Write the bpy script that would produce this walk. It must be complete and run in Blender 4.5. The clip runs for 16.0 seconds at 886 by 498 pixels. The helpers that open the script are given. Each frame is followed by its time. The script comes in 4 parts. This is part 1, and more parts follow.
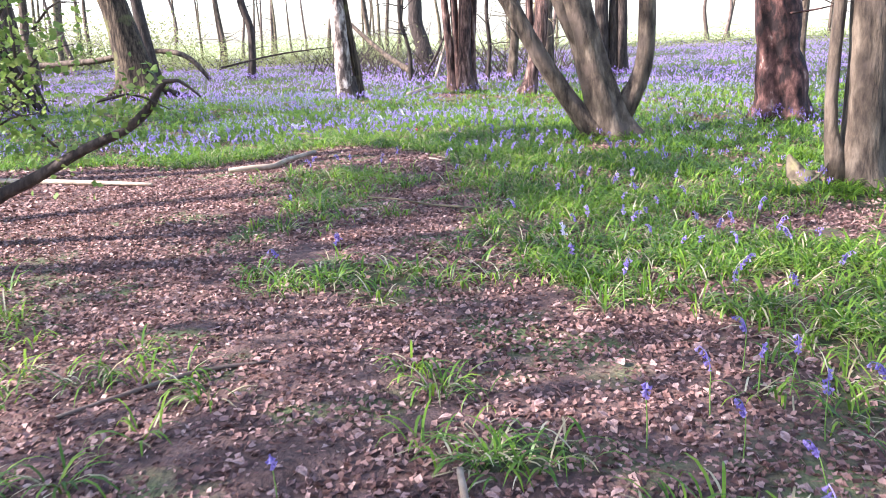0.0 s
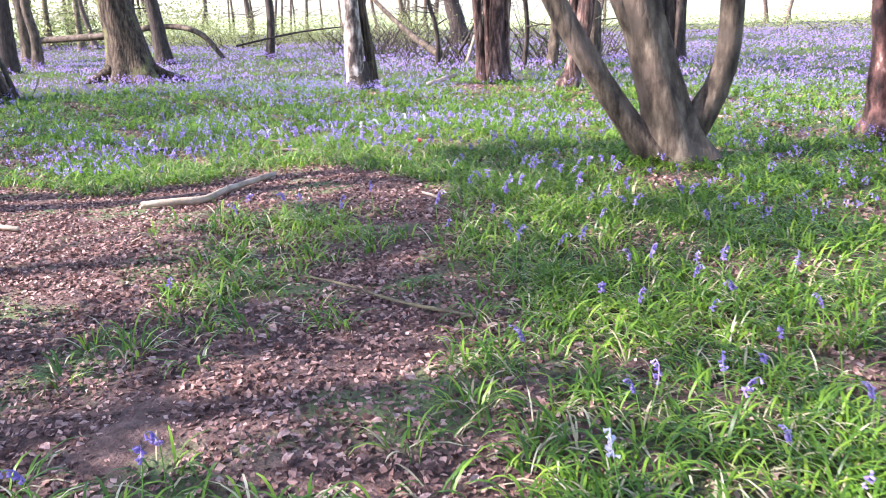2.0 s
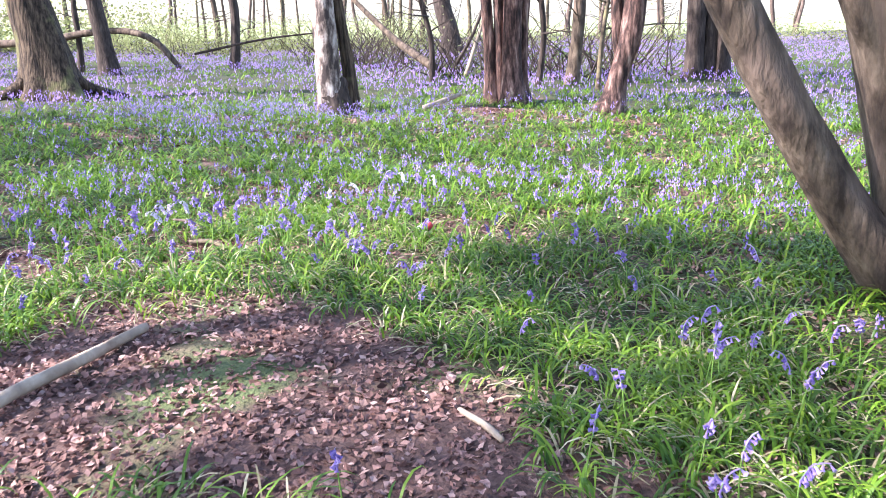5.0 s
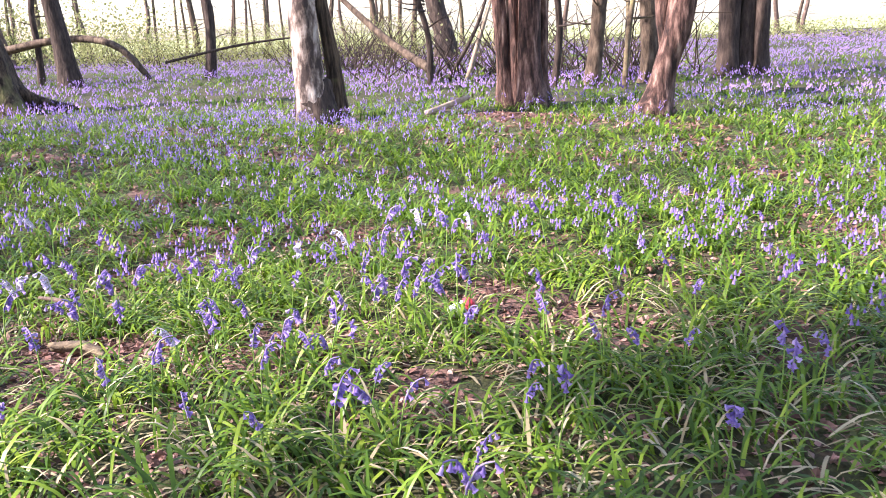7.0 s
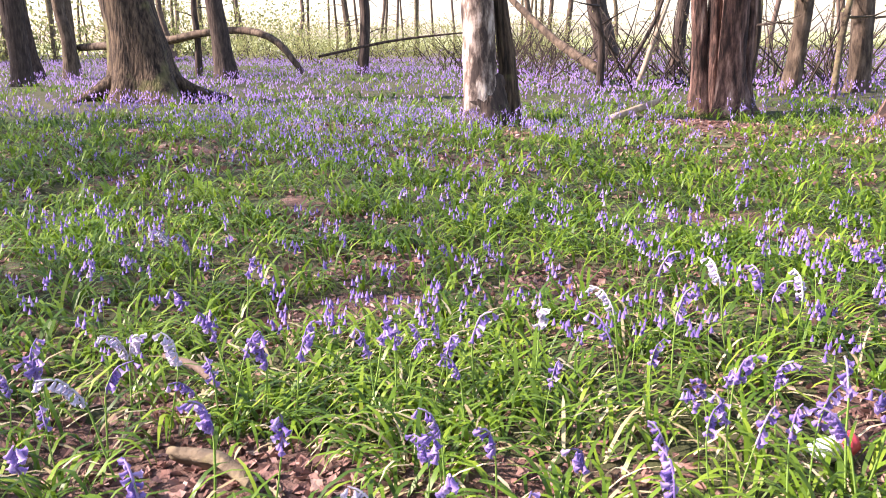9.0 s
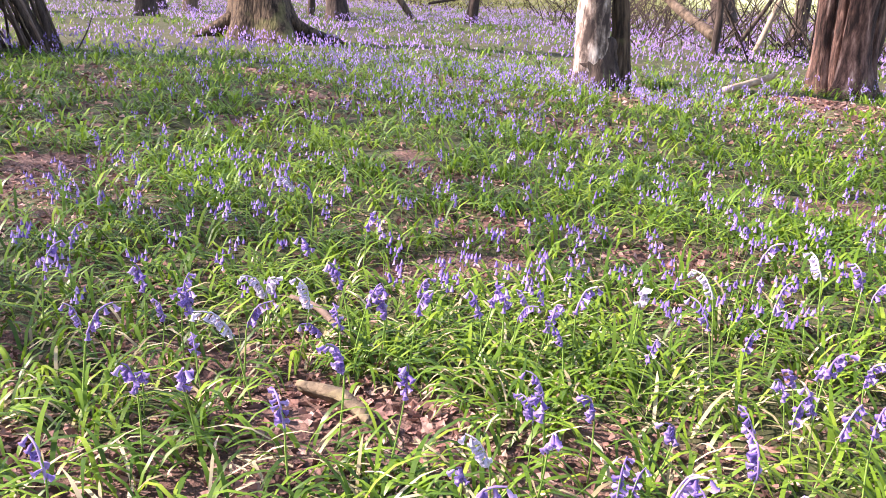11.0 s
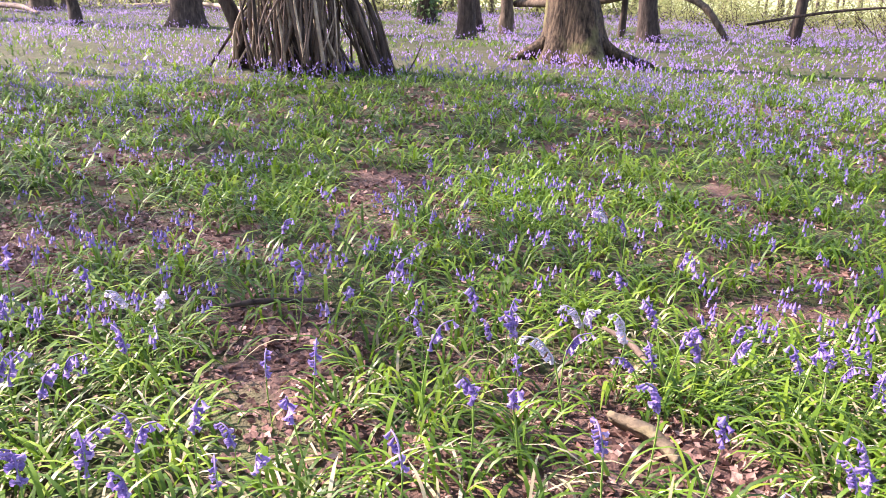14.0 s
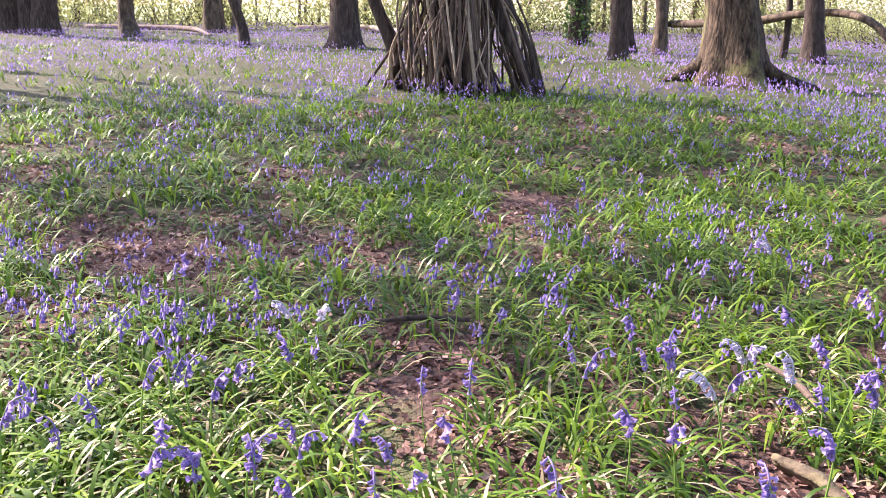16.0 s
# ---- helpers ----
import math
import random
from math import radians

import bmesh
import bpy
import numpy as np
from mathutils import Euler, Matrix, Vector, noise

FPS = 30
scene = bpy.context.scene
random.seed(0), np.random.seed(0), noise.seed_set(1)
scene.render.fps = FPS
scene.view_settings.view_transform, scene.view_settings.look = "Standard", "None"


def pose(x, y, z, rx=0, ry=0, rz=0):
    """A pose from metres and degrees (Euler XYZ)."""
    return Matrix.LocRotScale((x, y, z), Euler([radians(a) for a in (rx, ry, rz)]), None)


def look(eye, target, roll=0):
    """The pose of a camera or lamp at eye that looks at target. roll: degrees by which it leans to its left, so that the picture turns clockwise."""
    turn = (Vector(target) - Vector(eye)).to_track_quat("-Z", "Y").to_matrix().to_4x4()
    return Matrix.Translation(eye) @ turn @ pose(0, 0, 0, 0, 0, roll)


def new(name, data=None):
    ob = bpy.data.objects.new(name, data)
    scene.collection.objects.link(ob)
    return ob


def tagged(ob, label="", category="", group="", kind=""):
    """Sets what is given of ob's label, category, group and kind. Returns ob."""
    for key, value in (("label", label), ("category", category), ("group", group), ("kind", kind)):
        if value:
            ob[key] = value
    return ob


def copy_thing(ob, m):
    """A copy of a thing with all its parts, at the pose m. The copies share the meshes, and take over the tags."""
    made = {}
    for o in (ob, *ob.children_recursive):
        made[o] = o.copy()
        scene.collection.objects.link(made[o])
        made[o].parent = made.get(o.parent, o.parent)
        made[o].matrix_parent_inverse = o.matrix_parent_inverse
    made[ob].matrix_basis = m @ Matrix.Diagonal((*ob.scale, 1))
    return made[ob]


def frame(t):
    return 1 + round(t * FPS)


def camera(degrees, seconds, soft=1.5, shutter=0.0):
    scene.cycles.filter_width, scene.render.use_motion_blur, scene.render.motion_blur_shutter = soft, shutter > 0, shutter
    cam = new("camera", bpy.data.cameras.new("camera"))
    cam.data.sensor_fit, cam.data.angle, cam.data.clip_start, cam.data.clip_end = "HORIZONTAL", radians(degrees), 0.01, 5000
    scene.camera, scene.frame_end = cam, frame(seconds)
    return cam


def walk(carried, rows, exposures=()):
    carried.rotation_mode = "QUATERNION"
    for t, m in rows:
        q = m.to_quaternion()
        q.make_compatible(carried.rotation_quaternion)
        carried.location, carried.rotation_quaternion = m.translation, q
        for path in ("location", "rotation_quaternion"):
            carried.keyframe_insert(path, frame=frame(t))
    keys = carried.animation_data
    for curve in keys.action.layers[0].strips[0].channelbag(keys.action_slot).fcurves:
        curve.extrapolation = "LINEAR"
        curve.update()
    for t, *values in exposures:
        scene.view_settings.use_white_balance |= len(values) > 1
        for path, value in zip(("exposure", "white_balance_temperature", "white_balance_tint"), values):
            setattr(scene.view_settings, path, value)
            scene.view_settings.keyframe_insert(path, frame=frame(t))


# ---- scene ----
cam = camera(55.5, 16.0, 0.9, 0.15)
PATH = [
    (0, (0.542, 1.266, 1.412), (0.412, 3.199, 0.917), -2.4),
    (0.5, (0.591, 2.002, 1.482), (0.527, 3.925, 0.937), -2.1),
    (1, (0.716, 2.693, 1.475), (0.652, 4.6, 0.876), -1.4),
    (1.5, (0.743, 3.425, 1.472), (0.705, 5.334, 0.878), -1.1),
    (2, (0.731, 4.123, 1.463), (0.508, 6.035, 0.921), -1.5),
    (2.5, (0.566, 4.797, 1.423), (0.263, 6.698, 0.881), -0.7),
    (3, (0.459, 5.446, 1.415), (0.159, 7.351, 0.884), -1.8),
    (3.5, (0.324, 6.147, 1.397), (-0.07, 8.017, 0.807), -0.9),
    (4, (0.165, 6.822, 1.419), (-0.199, 8.694, 0.816), -2.2),
    (4.5, (0.091, 7.534, 1.435), (-0.211, 9.432, 0.884), -1.7),
    (4.7, (0.053, 7.777, 1.422), (-0.168, 9.69, 0.88), -0.6),
    (6.8, (-0.394, 10.294, 1.09), (-0.502, 12.237, 0.628), -1.8),
    (7, (-0.434, 10.458, 1.089), (-0.596, 12.386, 0.585), -2.2),
    (7.5, (-0.582, 10.805, 1.058), (-0.778, 12.719, 0.514), -0.9),
    (8, (-0.858, 11.115, 1.117), (-1.246, 13.026, 0.675), -2.5),
    (8.5, (-0.975, 11.448, 1.058), (-1.446, 13.34, 0.614), -2.2),
    (9, (-1.061, 11.633, 0.959), (-1.524, 13.516, 0.471), -0.8),
    (9.2, (-1.115, 11.638, 0.926), (-1.575, 13.494, 0.341), -0.0),
    (11.3, (-1.075, 11.397, 1.096), (-1.752, 13.181, 0.498), 2.6),
    (11.5, (-1.067, 11.364, 1.119), (-1.757, 13.146, 0.529), 2.6),
    (12, (-1.087, 11.366, 1.125), (-1.8, 13.139, 0.535), 2.8),
    (12.5, (-1.108, 11.345, 1.131), (-2.033, 13.023, 0.557), 2.1),
    (13, (-1.113, 11.314, 1.139), (-2.18, 12.9, 0.549), 1.8),
    (13.5, (-1.107, 11.315, 1.144), (-2.257, 12.839, 0.55), 1.6),
    (14, (-1.118, 11.311, 1.142), (-2.354, 12.77, 0.556), 1.4),
    (14.5, (-1.13, 11.3, 1.147), (-2.447, 12.692, 0.575), 1.0),
    (15, (-1.137, 11.302, 1.149), (-2.519, 12.635, 0.589), 0.4),
    (15.5, (-1.143, 11.297, 1.148), (-2.573, 12.582, 0.598), 0.3),
    (16, (-1.155, 11.276, 1.15), (-2.633, 12.507, 0.602), 0.9),
]
walk(cam, [(t, look(eye, target, roll)) for t, eye, target, roll in PATH], [(0, 1.82, 5900, 20), (4.7, 1.92, 5800, 20), (6.8, 1.6, 6450, 27), (7.5, 1.8, 6500, 27), (8.0, 0.78, 6800, 31), (8.5, 1.45, 6900, 28), (9.2, 1.55, 6850, 28), (12.5, 1.82, 6850, 28), (16, 1.64, 6700, 28)])

# ---- light ----
SUN_FROM = Vector((-0.93, -0.30, 0.74)).normalized()
world = bpy.data.worlds.new("spring_sky")
scene.world = world
world.use_nodes = True
wn = world.node_tree
sky = wn.nodes.new("ShaderNodeTexSky")
sky.sky_type = "NISHITA"
sky.sun_disc = False
sky.sun_elevation = math.asin(SUN_FROM.z)
sky.sun_rotation = math.atan2(SUN_FROM.x, SUN_FROM.y)
sky.air_density, sky.dust_density = 1.0, 1.2
wn.links.new(sky.outputs[0], wn.nodes["Background"].inputs[0])
wn.nodes["Background"].inputs[1].default_value = 0.15
sun_data = bpy.data.lights.new("sun", "SUN")
sun_data.energy, sun_data.angle, sun_data.color = 5.0, radians(0.6), (1.0, 0.94, 0.86)
sun = new("sun", sun_data)
sun.matrix_world = look(SUN_FROM * 60, (0, 0, 0))

rng = np.random.default_rng(7)


# ---- materials ----
def material(name, stops, scale=8.0, rough=0.85, bump=0.3, bump_scale=30.0, stretch=(1, 1, 1), island=0.0, thin=0.0, detail=6.0, metal=0.0, spec=0.3, second=None):
    """A node material: noise through a colour ramp, grain bump, optional per-piece variation, optional light through thin leaves."""
    m = bpy.data.materials.new(name)
    m.use_nodes = True
    nt = m.node_tree
    n, ln = nt.nodes, nt.links
    b = n["Principled BSDF"]
    tc = n.new("ShaderNodeTexCoord")
    mp = n.new("ShaderNodeMapping")
    mp.inputs["Scale"].default_value = stretch
    ln.new(tc.outputs["Object"], mp.inputs[0])
    nz = n.new("ShaderNodeTexNoise")
    nz.inputs["Scale"].default_value, nz.inputs["Detail"].default_value, nz.inputs["Roughness"].default_value = scale, detail, 0.65
    ln.new(mp.outputs[0], nz.inputs[0])
    fac = nz.outputs[0]
    if island > 0:
        geo = n.new("ShaderNodeNewGeometry")
        mx = n.new("ShaderNodeMix")
        mx.inputs[0].default_value = island
        ln.new(nz.outputs[0], mx.inputs[2])
        ln.new(geo.outputs["Random Per Island"], mx.inputs[3])
        fac = mx.outputs[0]
    ramp = n.new("ShaderNodeValToRGB")
    els = ramp.color_ramp.elements
    while len(els) < len(stops):
        els.new(0.5)
    for e, (p, c) in zip(els, stops):
        e.position, e.color = p, (*c, 1)
    ln.new(fac, ramp.inputs[0])
    col = ramp.outputs[0]
    if second:
        n2 = n.new("ShaderNodeTexNoise")
        n2.inputs["Scale"].default_value, n2.inputs["Detail"].default_value = second[0], 4
        ln.new(tc.outputs["Object"], n2.inputs[0])
        r2 = n.new("ShaderNodeMapRange")
        r2.inputs[1].default_value, r2.inputs[2].default_value = second[1], second[2]
        ln.new(n2.outputs[0], r2.inputs[0])
        m2 = n.new("ShaderNodeMix")
        m2.data_type = "RGBA"
        ln.new(r2.outputs[0], m2.inputs[0])
        ln.new(col, m2.inputs[6])
        m2.inputs[7].default_value = (*second[3], 1)
        col = m2.outputs[2]
    ln.new(col, b.inputs["Base Color"])
    b.inputs["Roughness"].default_value = rough
    b.inputs["Metallic"].default_value = metal
    b.inputs["Specular IOR Level"].default_value = spec
    if bump > 0:
        bz = n.new("ShaderNodeTexNoise")
        bz.inputs["Scale"].default_value, bz.inputs["Detail"].default_value = bump_scale, 5
        ln.new(mp.outputs[0], bz.inputs[0])
        bp = n.new("ShaderNodeBump")
        bp.inputs["Strength"].default_value, bp.inputs["Distance"].default_value = bump, 0.03
        ln.new(bz.outputs[0], bp.inputs["Height"])
        ln.new(bp.outputs[0], b.inputs["Normal"])
    if thin > 0:
        tr = n.new("ShaderNodeBsdfTranslucent")
        ln.new(col, tr.inputs[0])
        ms = n.new("ShaderNodeMixShader")
        ms.inputs[0].default_value = thin
        ln.new(b.outputs[0], ms.inputs[1])
        ln.new(tr.outputs[0], ms.inputs[2])
        ln.new(ms.outputs[0], n["Material Output"].inputs[0])
    return m


M_SOIL = material("soil", [(0.3, (0.05, 0.028, 0.022)), (0.5, (0.115, 0.066, 0.052)), (0.7, (0.20, 0.12, 0.095))], 9, 0.95, 0.8, 45, second=(1.1, 0.52, 0.62, (0.10, 0.12, 0.045)))
M_LITTER = material("dead_leaf", [(0.08, (0.065, 0.032, 0.026)), (0.4, (0.22, 0.115, 0.092)), (0.8, (0.38, 0.225, 0.182)), (1.0, (0.58, 0.41, 0.34))], 20, 0.75, 0.3, 60, island=0.88, thin=0.15)
M_LITTER_ONE = material("single_dead_leaf", [(0.3, (0.17, 0.095, 0.08)), (0.5, (0.33, 0.205, 0.175)), (0.7, (0.50, 0.35, 0.30))], 60, 0.75, 0.3, 120, thin=0.1)
M_BLADE = material("bluebell_leaf", [(0.0, (0.03, 0.07, 0.008)), (0.35, (0.075, 0.16, 0.014)), (0.7, (0.165, 0.29, 0.022)), (0.9, (0.29, 0.40, 0.04)), (1.0, (0.46, 0.48, 0.12))], 3, 0.42, 0.0, island=0.75, thin=0.38, spec=0.4, second=(0.7, 0.55, 0.85, (0.21, 0.33, 0.03)))
M_DRY = material("withered_leaf", [(0.0, (0.30, 0.24, 0.12)), (0.6, (0.46, 0.40, 0.24)), (1.0, (0.62, 0.57, 0.38))], 5, 0.6, 0.0, island=0.8, thin=0.25)
M_STEM = material("flower_stem", [(0.0, (0.13, 0.27, 0.05)), (1.0, (0.30, 0.44, 0.10))], 5, 0.45, 0.0, island=0.8, thin=0.25)
M_BELL = material("bluebell_petal", [(0.0, (0.15, 0.10, 0.36)), (0.45, (0.25, 0.17, 0.47)), (0.8, (0.40, 0.29, 0.60)), (1.0, (0.68, 0.56, 0.77))], 4, 0.5, 0.0, island=0.85, thin=0.35)
# far petals are paler than M_BELL: some distance haze is mixed into the colour
M_BELL_FAR = material("hazed_carpet_petal", [(0.0, (0.21, 0.135, 0.42)), (0.5, (0.32, 0.205, 0.52)), (1.0, (0.47, 0.34, 0.62))], 1.0, 0.6, 0.0, island=0.7, thin=0.3, second=(0.25, 0.5, 0.7, (0.45, 0.30, 0.58)))
M_WHITE_BELL = material("pale_petal", [(0.0, (0.52, 0.45, 0.62)), (1.0, (0.74, 0.69, 0.80))], 5, 0.5, 0.0, island=0.6, thin=0.3)
M_CANOPY = material("spring_leaf", [(0.0, (0.10, 0.17, 0.03)), (0.5, (0.20, 0.29, 0.06)), (1.0, (0.38, 0.42, 0.12))], 2, 0.5, 0.0, island=0.8, thin=0.45)
M_SHRUB = material("shrub_leaf", [(0.0, (0.17, 0.20, 0.07)), (0.5, (0.31, 0.34, 0.13)), (1.0, (0.52, 0.50, 0.25))], 0.6, 0.55, 0.0, island=0.6, thin=0.6)
M_IVY = material("ivy_leaf", [(0.0, (0.03, 0.08, 0.02)), (0.7, (0.10, 0.18, 0.05)), (1.0, (0.30, 0.34, 0.14))], 3, 0.35, 0.0, island=0.8, thin=0.15)
M_OAK = material("oak_bark", [(0.38, (0.018, 0.012, 0.008)), (0.5, (0.065, 0.044, 0.028)), (0.68, (0.155, 0.11, 0.07))], 7, 0.92, 1.0, 9, stretch=(3.2, 3.2, 0.35), second=(1.6, 0.56, 0.7, (0.17, 0.17, 0.06)))
M_GREY = material("grey_bark", [(0.35, (0.032, 0.022, 0.016)), (0.5, (0.095, 0.068, 0.047)), (0.70, (0.22, 0.165, 0.115))], 5, 0.9, 0.7, 14, stretch=(2.0, 2.0, 0.6), second=(2.2, 0.55, 0.68, (0.14, 0.10, 0.075)))
M_RED = material("shaggy_red_bark", [(0.40, (0.022, 0.013, 0.011)), (0.5, (0.085, 0.046, 0.036)), (0.6, (0.20, 0.12, 0.095)), (0.74, (0.46, 0.33, 0.26))], 5, 0.9, 1.0, 9, stretch=(2.4, 2.4, 0.5))
M_TORN = material("torn_red_bark", [(0.42, (0.02, 0.011, 0.010)), (0.53, (0.075, 0.034, 0.028)), (0.63, (0.17, 0.082, 0.066)), (0.70, (0.46, 0.31, 0.25))], 4, 0.9, 1.0, 8, stretch=(1.6, 1.6, 0.8))
M_BIRCH = material("birch_bark", [(0.43, (0.05, 0.035, 0.03)), (0.49, (0.18, 0.135, 0.11)), (0.55, (0.42, 0.35, 0.30)), (0.70, (0.78, 0.72, 0.63))], 3.2, 0.8, 0.7, 9, stretch=(1.5, 1.5, 0.55))
M_DARK = material("dark_bark", [(0.33, (0.02, 0.014, 0.011)), (0.55, (0.07, 0.05, 0.04)), (0.8, (0.17, 0.13, 0.10))], 6, 0.9, 0.8, 12, stretch=(2.4, 2.4, 0.5))
M_STICK = material("dead_wood", [(0.3, (0.05, 0.033, 0.026)), (0.55, (0.14, 0.098, 0.076)), (0.8, (0.33, 0.26, 0.21))], 5, 0.85, 0.5, 20, stretch=(1, 1, 1), island=0.6)
M_PALE = material("bare_pale_wood", [(0.3, (0.22, 0.155, 0.105)), (0.55, (0.40, 0.31, 0.22)), (0.75, (0.58, 0.48, 0.36))], 6, 0.8, 0.4, 22)
M_MOSSY = material("mossy_wood", [(0.35, (0.05, 0.036, 0.025)), (0.5, (0.15, 0.115, 0.075)), (0.68, (0.24, 0.21, 0.10))], 6, 0.95, 0.8, 18)
M_CAN_WHITE = material("white_print", [(0.3, (0.72, 0.70, 0.70)), (0.7, (0.84, 0.83, 0.82))], 10, 0.35, 0.1, 30)
M_CAN_RED = material("red_print", [(0.3, (0.55, 0.05, 0.07)), (0.7, (0.68, 0.10, 0.12))], 10, 0.35, 0.1, 30)


# ---- mesh helpers ----
def ground_z(x, y):
    """Height of the woodland floor: gentle humps of a few centimetres."""
    x, y = np.asarray(x, float), np.asarray(y, float)
    far = np.clip((np.hypot(x, y - 12) - 26) / 60, 0, 1)
    return 0.025 * np.sin(1.7 * x + 0.6 * y) * np.cos(1.3 * y - 0.4 * x) + 0.03 * np.sin(0.45 * x + 1) * np.cos(0.5 * y) + 0.2 * far


def raw_mesh(name, verts, faces, mats, index=None, smooth=True):
    """A mesh from number arrays; faces all have the same count of corners."""
    verts, faces = np.asarray(verts, np.float32), np.asarray(faces, np.int32)
    k = faces.shape[1]
    me = bpy.data.meshes.new(name)
    me.vertices.add(len(verts))
    me.vertices.foreach_set("co", verts.ravel())
    me.loops.add(faces.size)
    me.loops.foreach_set("vertex_index", faces.ravel())
    me.polygons.add(len(faces))
    me.polygons.foreach_set("loop_start", np.arange(len(faces), dtype=np.int32) * k)
    me.polygons.foreach_set("loop_total", np.full(len(faces), k, np.int32))
    for m in mats:
        me.materials.append(m)
    if index is not None:
        me.polygons.foreach_set("material_index", np.asarray(index, np.int32))
    me.polygons.foreach_set("use_smooth", np.full(len(faces), smooth))
    me.update(calc_edges=True)
    return me


def join(parts):
    """Joins (verts, faces) pairs into one pair."""
    vs, fs, o = [], [], 0
    for v, f in parts:
        vs.append(v)
        fs.append(np.asarray(f) + o)
        o += len(v)
    return np.concatenate(vs), np.concatenate(fs)


def tube(points, sides=10, rings=16, rough=0.06, flare=0.0, lobes=5, seed=0, tip=True):
    """A bent, tapered, uneven round limb through points (x, y, z, radius)."""
    r = np.random.default_rng(seed)
    p = np.asarray(points, float)
    d = np.concatenate([[0], np.cumsum(np.linalg.norm(np.diff(p[:, :3], axis=0), axis=1))])
    s = np.linspace(0, d[-1], rings)
    if flare:
        s = d[-1] * (np.linspace(0, 1, rings) ** 1.7)
    ext = np.vstack([2 * p[0] - p[1], p, 2 * p[-1] - p[-2]])
    q = np.zeros((rings, 4))
    for i, a in enumerate(s):
        k = min(max(np.searchsorted(d, a) - 1, 0), len(p) - 2)
        u = (a - d[k]) / max(d[k + 1] - d[k], 1e-6)
        a0, a1, a2, a3 = ext[k], ext[k + 1], ext[k + 2], ext[k + 3]
        q[i] = 0.5 * (2 * a1 + (a2 - a0) * u + (2 * a0 - 5 * a1 + 4 * a2 - a3) * u * u + (3 * a1 - a0 - 3 * a2 + a3) * u ** 3)
    q[:, 3] = np.maximum(q[:, 3], 0.002)
    tan = np.gradient(q[:, :3], axis=0)
    tan /= np.linalg.norm(tan, axis=1)[:, None] + 1e-9
    ref = np.array([0.31, 0.95, 0.05]) if abs(tan[:, 2]).mean() > 0.5 else np.array([0.05, 0.1, 1.0])
    u = np.cross(tan, ref)
    u /= np.linalg.norm(u, axis=1)[:, None]
    v = np.cross(u, tan)
    ang = np.linspace(0, 2 * np.pi, sides, endpoint=False)
    ph = r.uniform(0, 6.28, 4)
    hh = s[:, None]
    wob = 1 + rough * (np.sin(2 * ang + ph[0] + 0.9 * hh) + 0.7 * np.sin(3 * ang + ph[1] - 1.3 * hh) + 0.6 * np.sin(5 * ang + ph[2] + 0.6 * hh)) + rough * 0.5 * r.normal(size=(rings, sides))
    if sides >= 16:
        for k_, amp in ((7, 0.022), (11, 0.020), (15, 0.014)):
            wob = wob + amp * np.sin(k_ * ang + ph[k_ % 4] * 3 + 0.8 * np.sin(1.7 * hh + k_))
    if flare:
        wob = wob + flare * np.exp(-hh / (q[0, 3] * 1.3)) * (0.55 + 0.45 * np.sin(lobes * ang + ph[3]) + 0.3 * np.sin(2 * ang + ph[1]))
    rad = q[:, 3:4] * wob
    verts = q[:, None, :3] + rad[..., None] * (np.cos(ang)[None, :, None] * u[:, None] + np.sin(ang)[None, :, None] * v[:, None])
    verts = verts.reshape(-1, 3)
    i, j = np.meshgrid(np.arange(rings - 1), np.arange(sides), indexing="ij")
    a = i * sides + j
    b = i * sides + (j + 1) % sides
    faces = np.stack([a, b, b + sides, a + sides], -1).reshape(-1, 4)
    if tip:
        n0 = len(verts)
        verts = np.vstack([verts, q[-1:, :3] + tan[-1:] * q[-1, 3] * 0.4, q[:1, :3] - tan[:1] * q[0, 3] * 0.2])
        top = (rings - 1) * sides + np.arange(sides)
        nxt = (rings - 1) * sides + (np.arange(sides) + 1) % sides
        bot, bn = np.arange(sides), (np.arange(sides) + 1) % sides
        half = np.arange(0, sides - 1, 2)
        caps = [[n0, top[k], top[(k + 1) % sides], top[(k + 2) % sides]] for k in half]
        caps += [[n0 + 1, bot[(k + 2) % sides], bot[(k + 1) % sides], bot[k]] for k in half]
        faces = np.vstack([faces, caps])
    return verts, faces


def leaf_cards(pos, size, seed=0, flat=0.0):
    """Small pointed, folded leaves at pos, with random turn; flat near 1 lays them level."""
    r = np.random.default_rng(seed)
    n = len(pos)
    d = r.normal(size=(n, 3))
    d[:, 2] *= 1 - flat
    d /= np.linalg.norm(d, axis=1)[:, None]
    e = r.normal(size=(n, 3))
    e[:, 2] *= 1 - flat
    e -= d * (e * d).sum(1)[:, None]
    e /= np.linalg.norm(e, axis=1)[:, None]
    f = np.cross(d, e)
    L = (size * r.uniform(0.6, 1.4, n))[:, None]
    W = L * r.uniform(0.3, 0.45, n)[:, None]
    lift = f * L * r.uniform(-0.15, 0.3, n)[:, None]
    v = np.stack([pos - d * L * 0.5, pos + e * W + lift, pos + d * L * 0.5 + lift * 0.4, pos - e * W + lift], 1).reshape(-1, 3)
    k = np.arange(n)[:, None] * 4
    return v, k + np.array([[0, 1, 2, 3]])


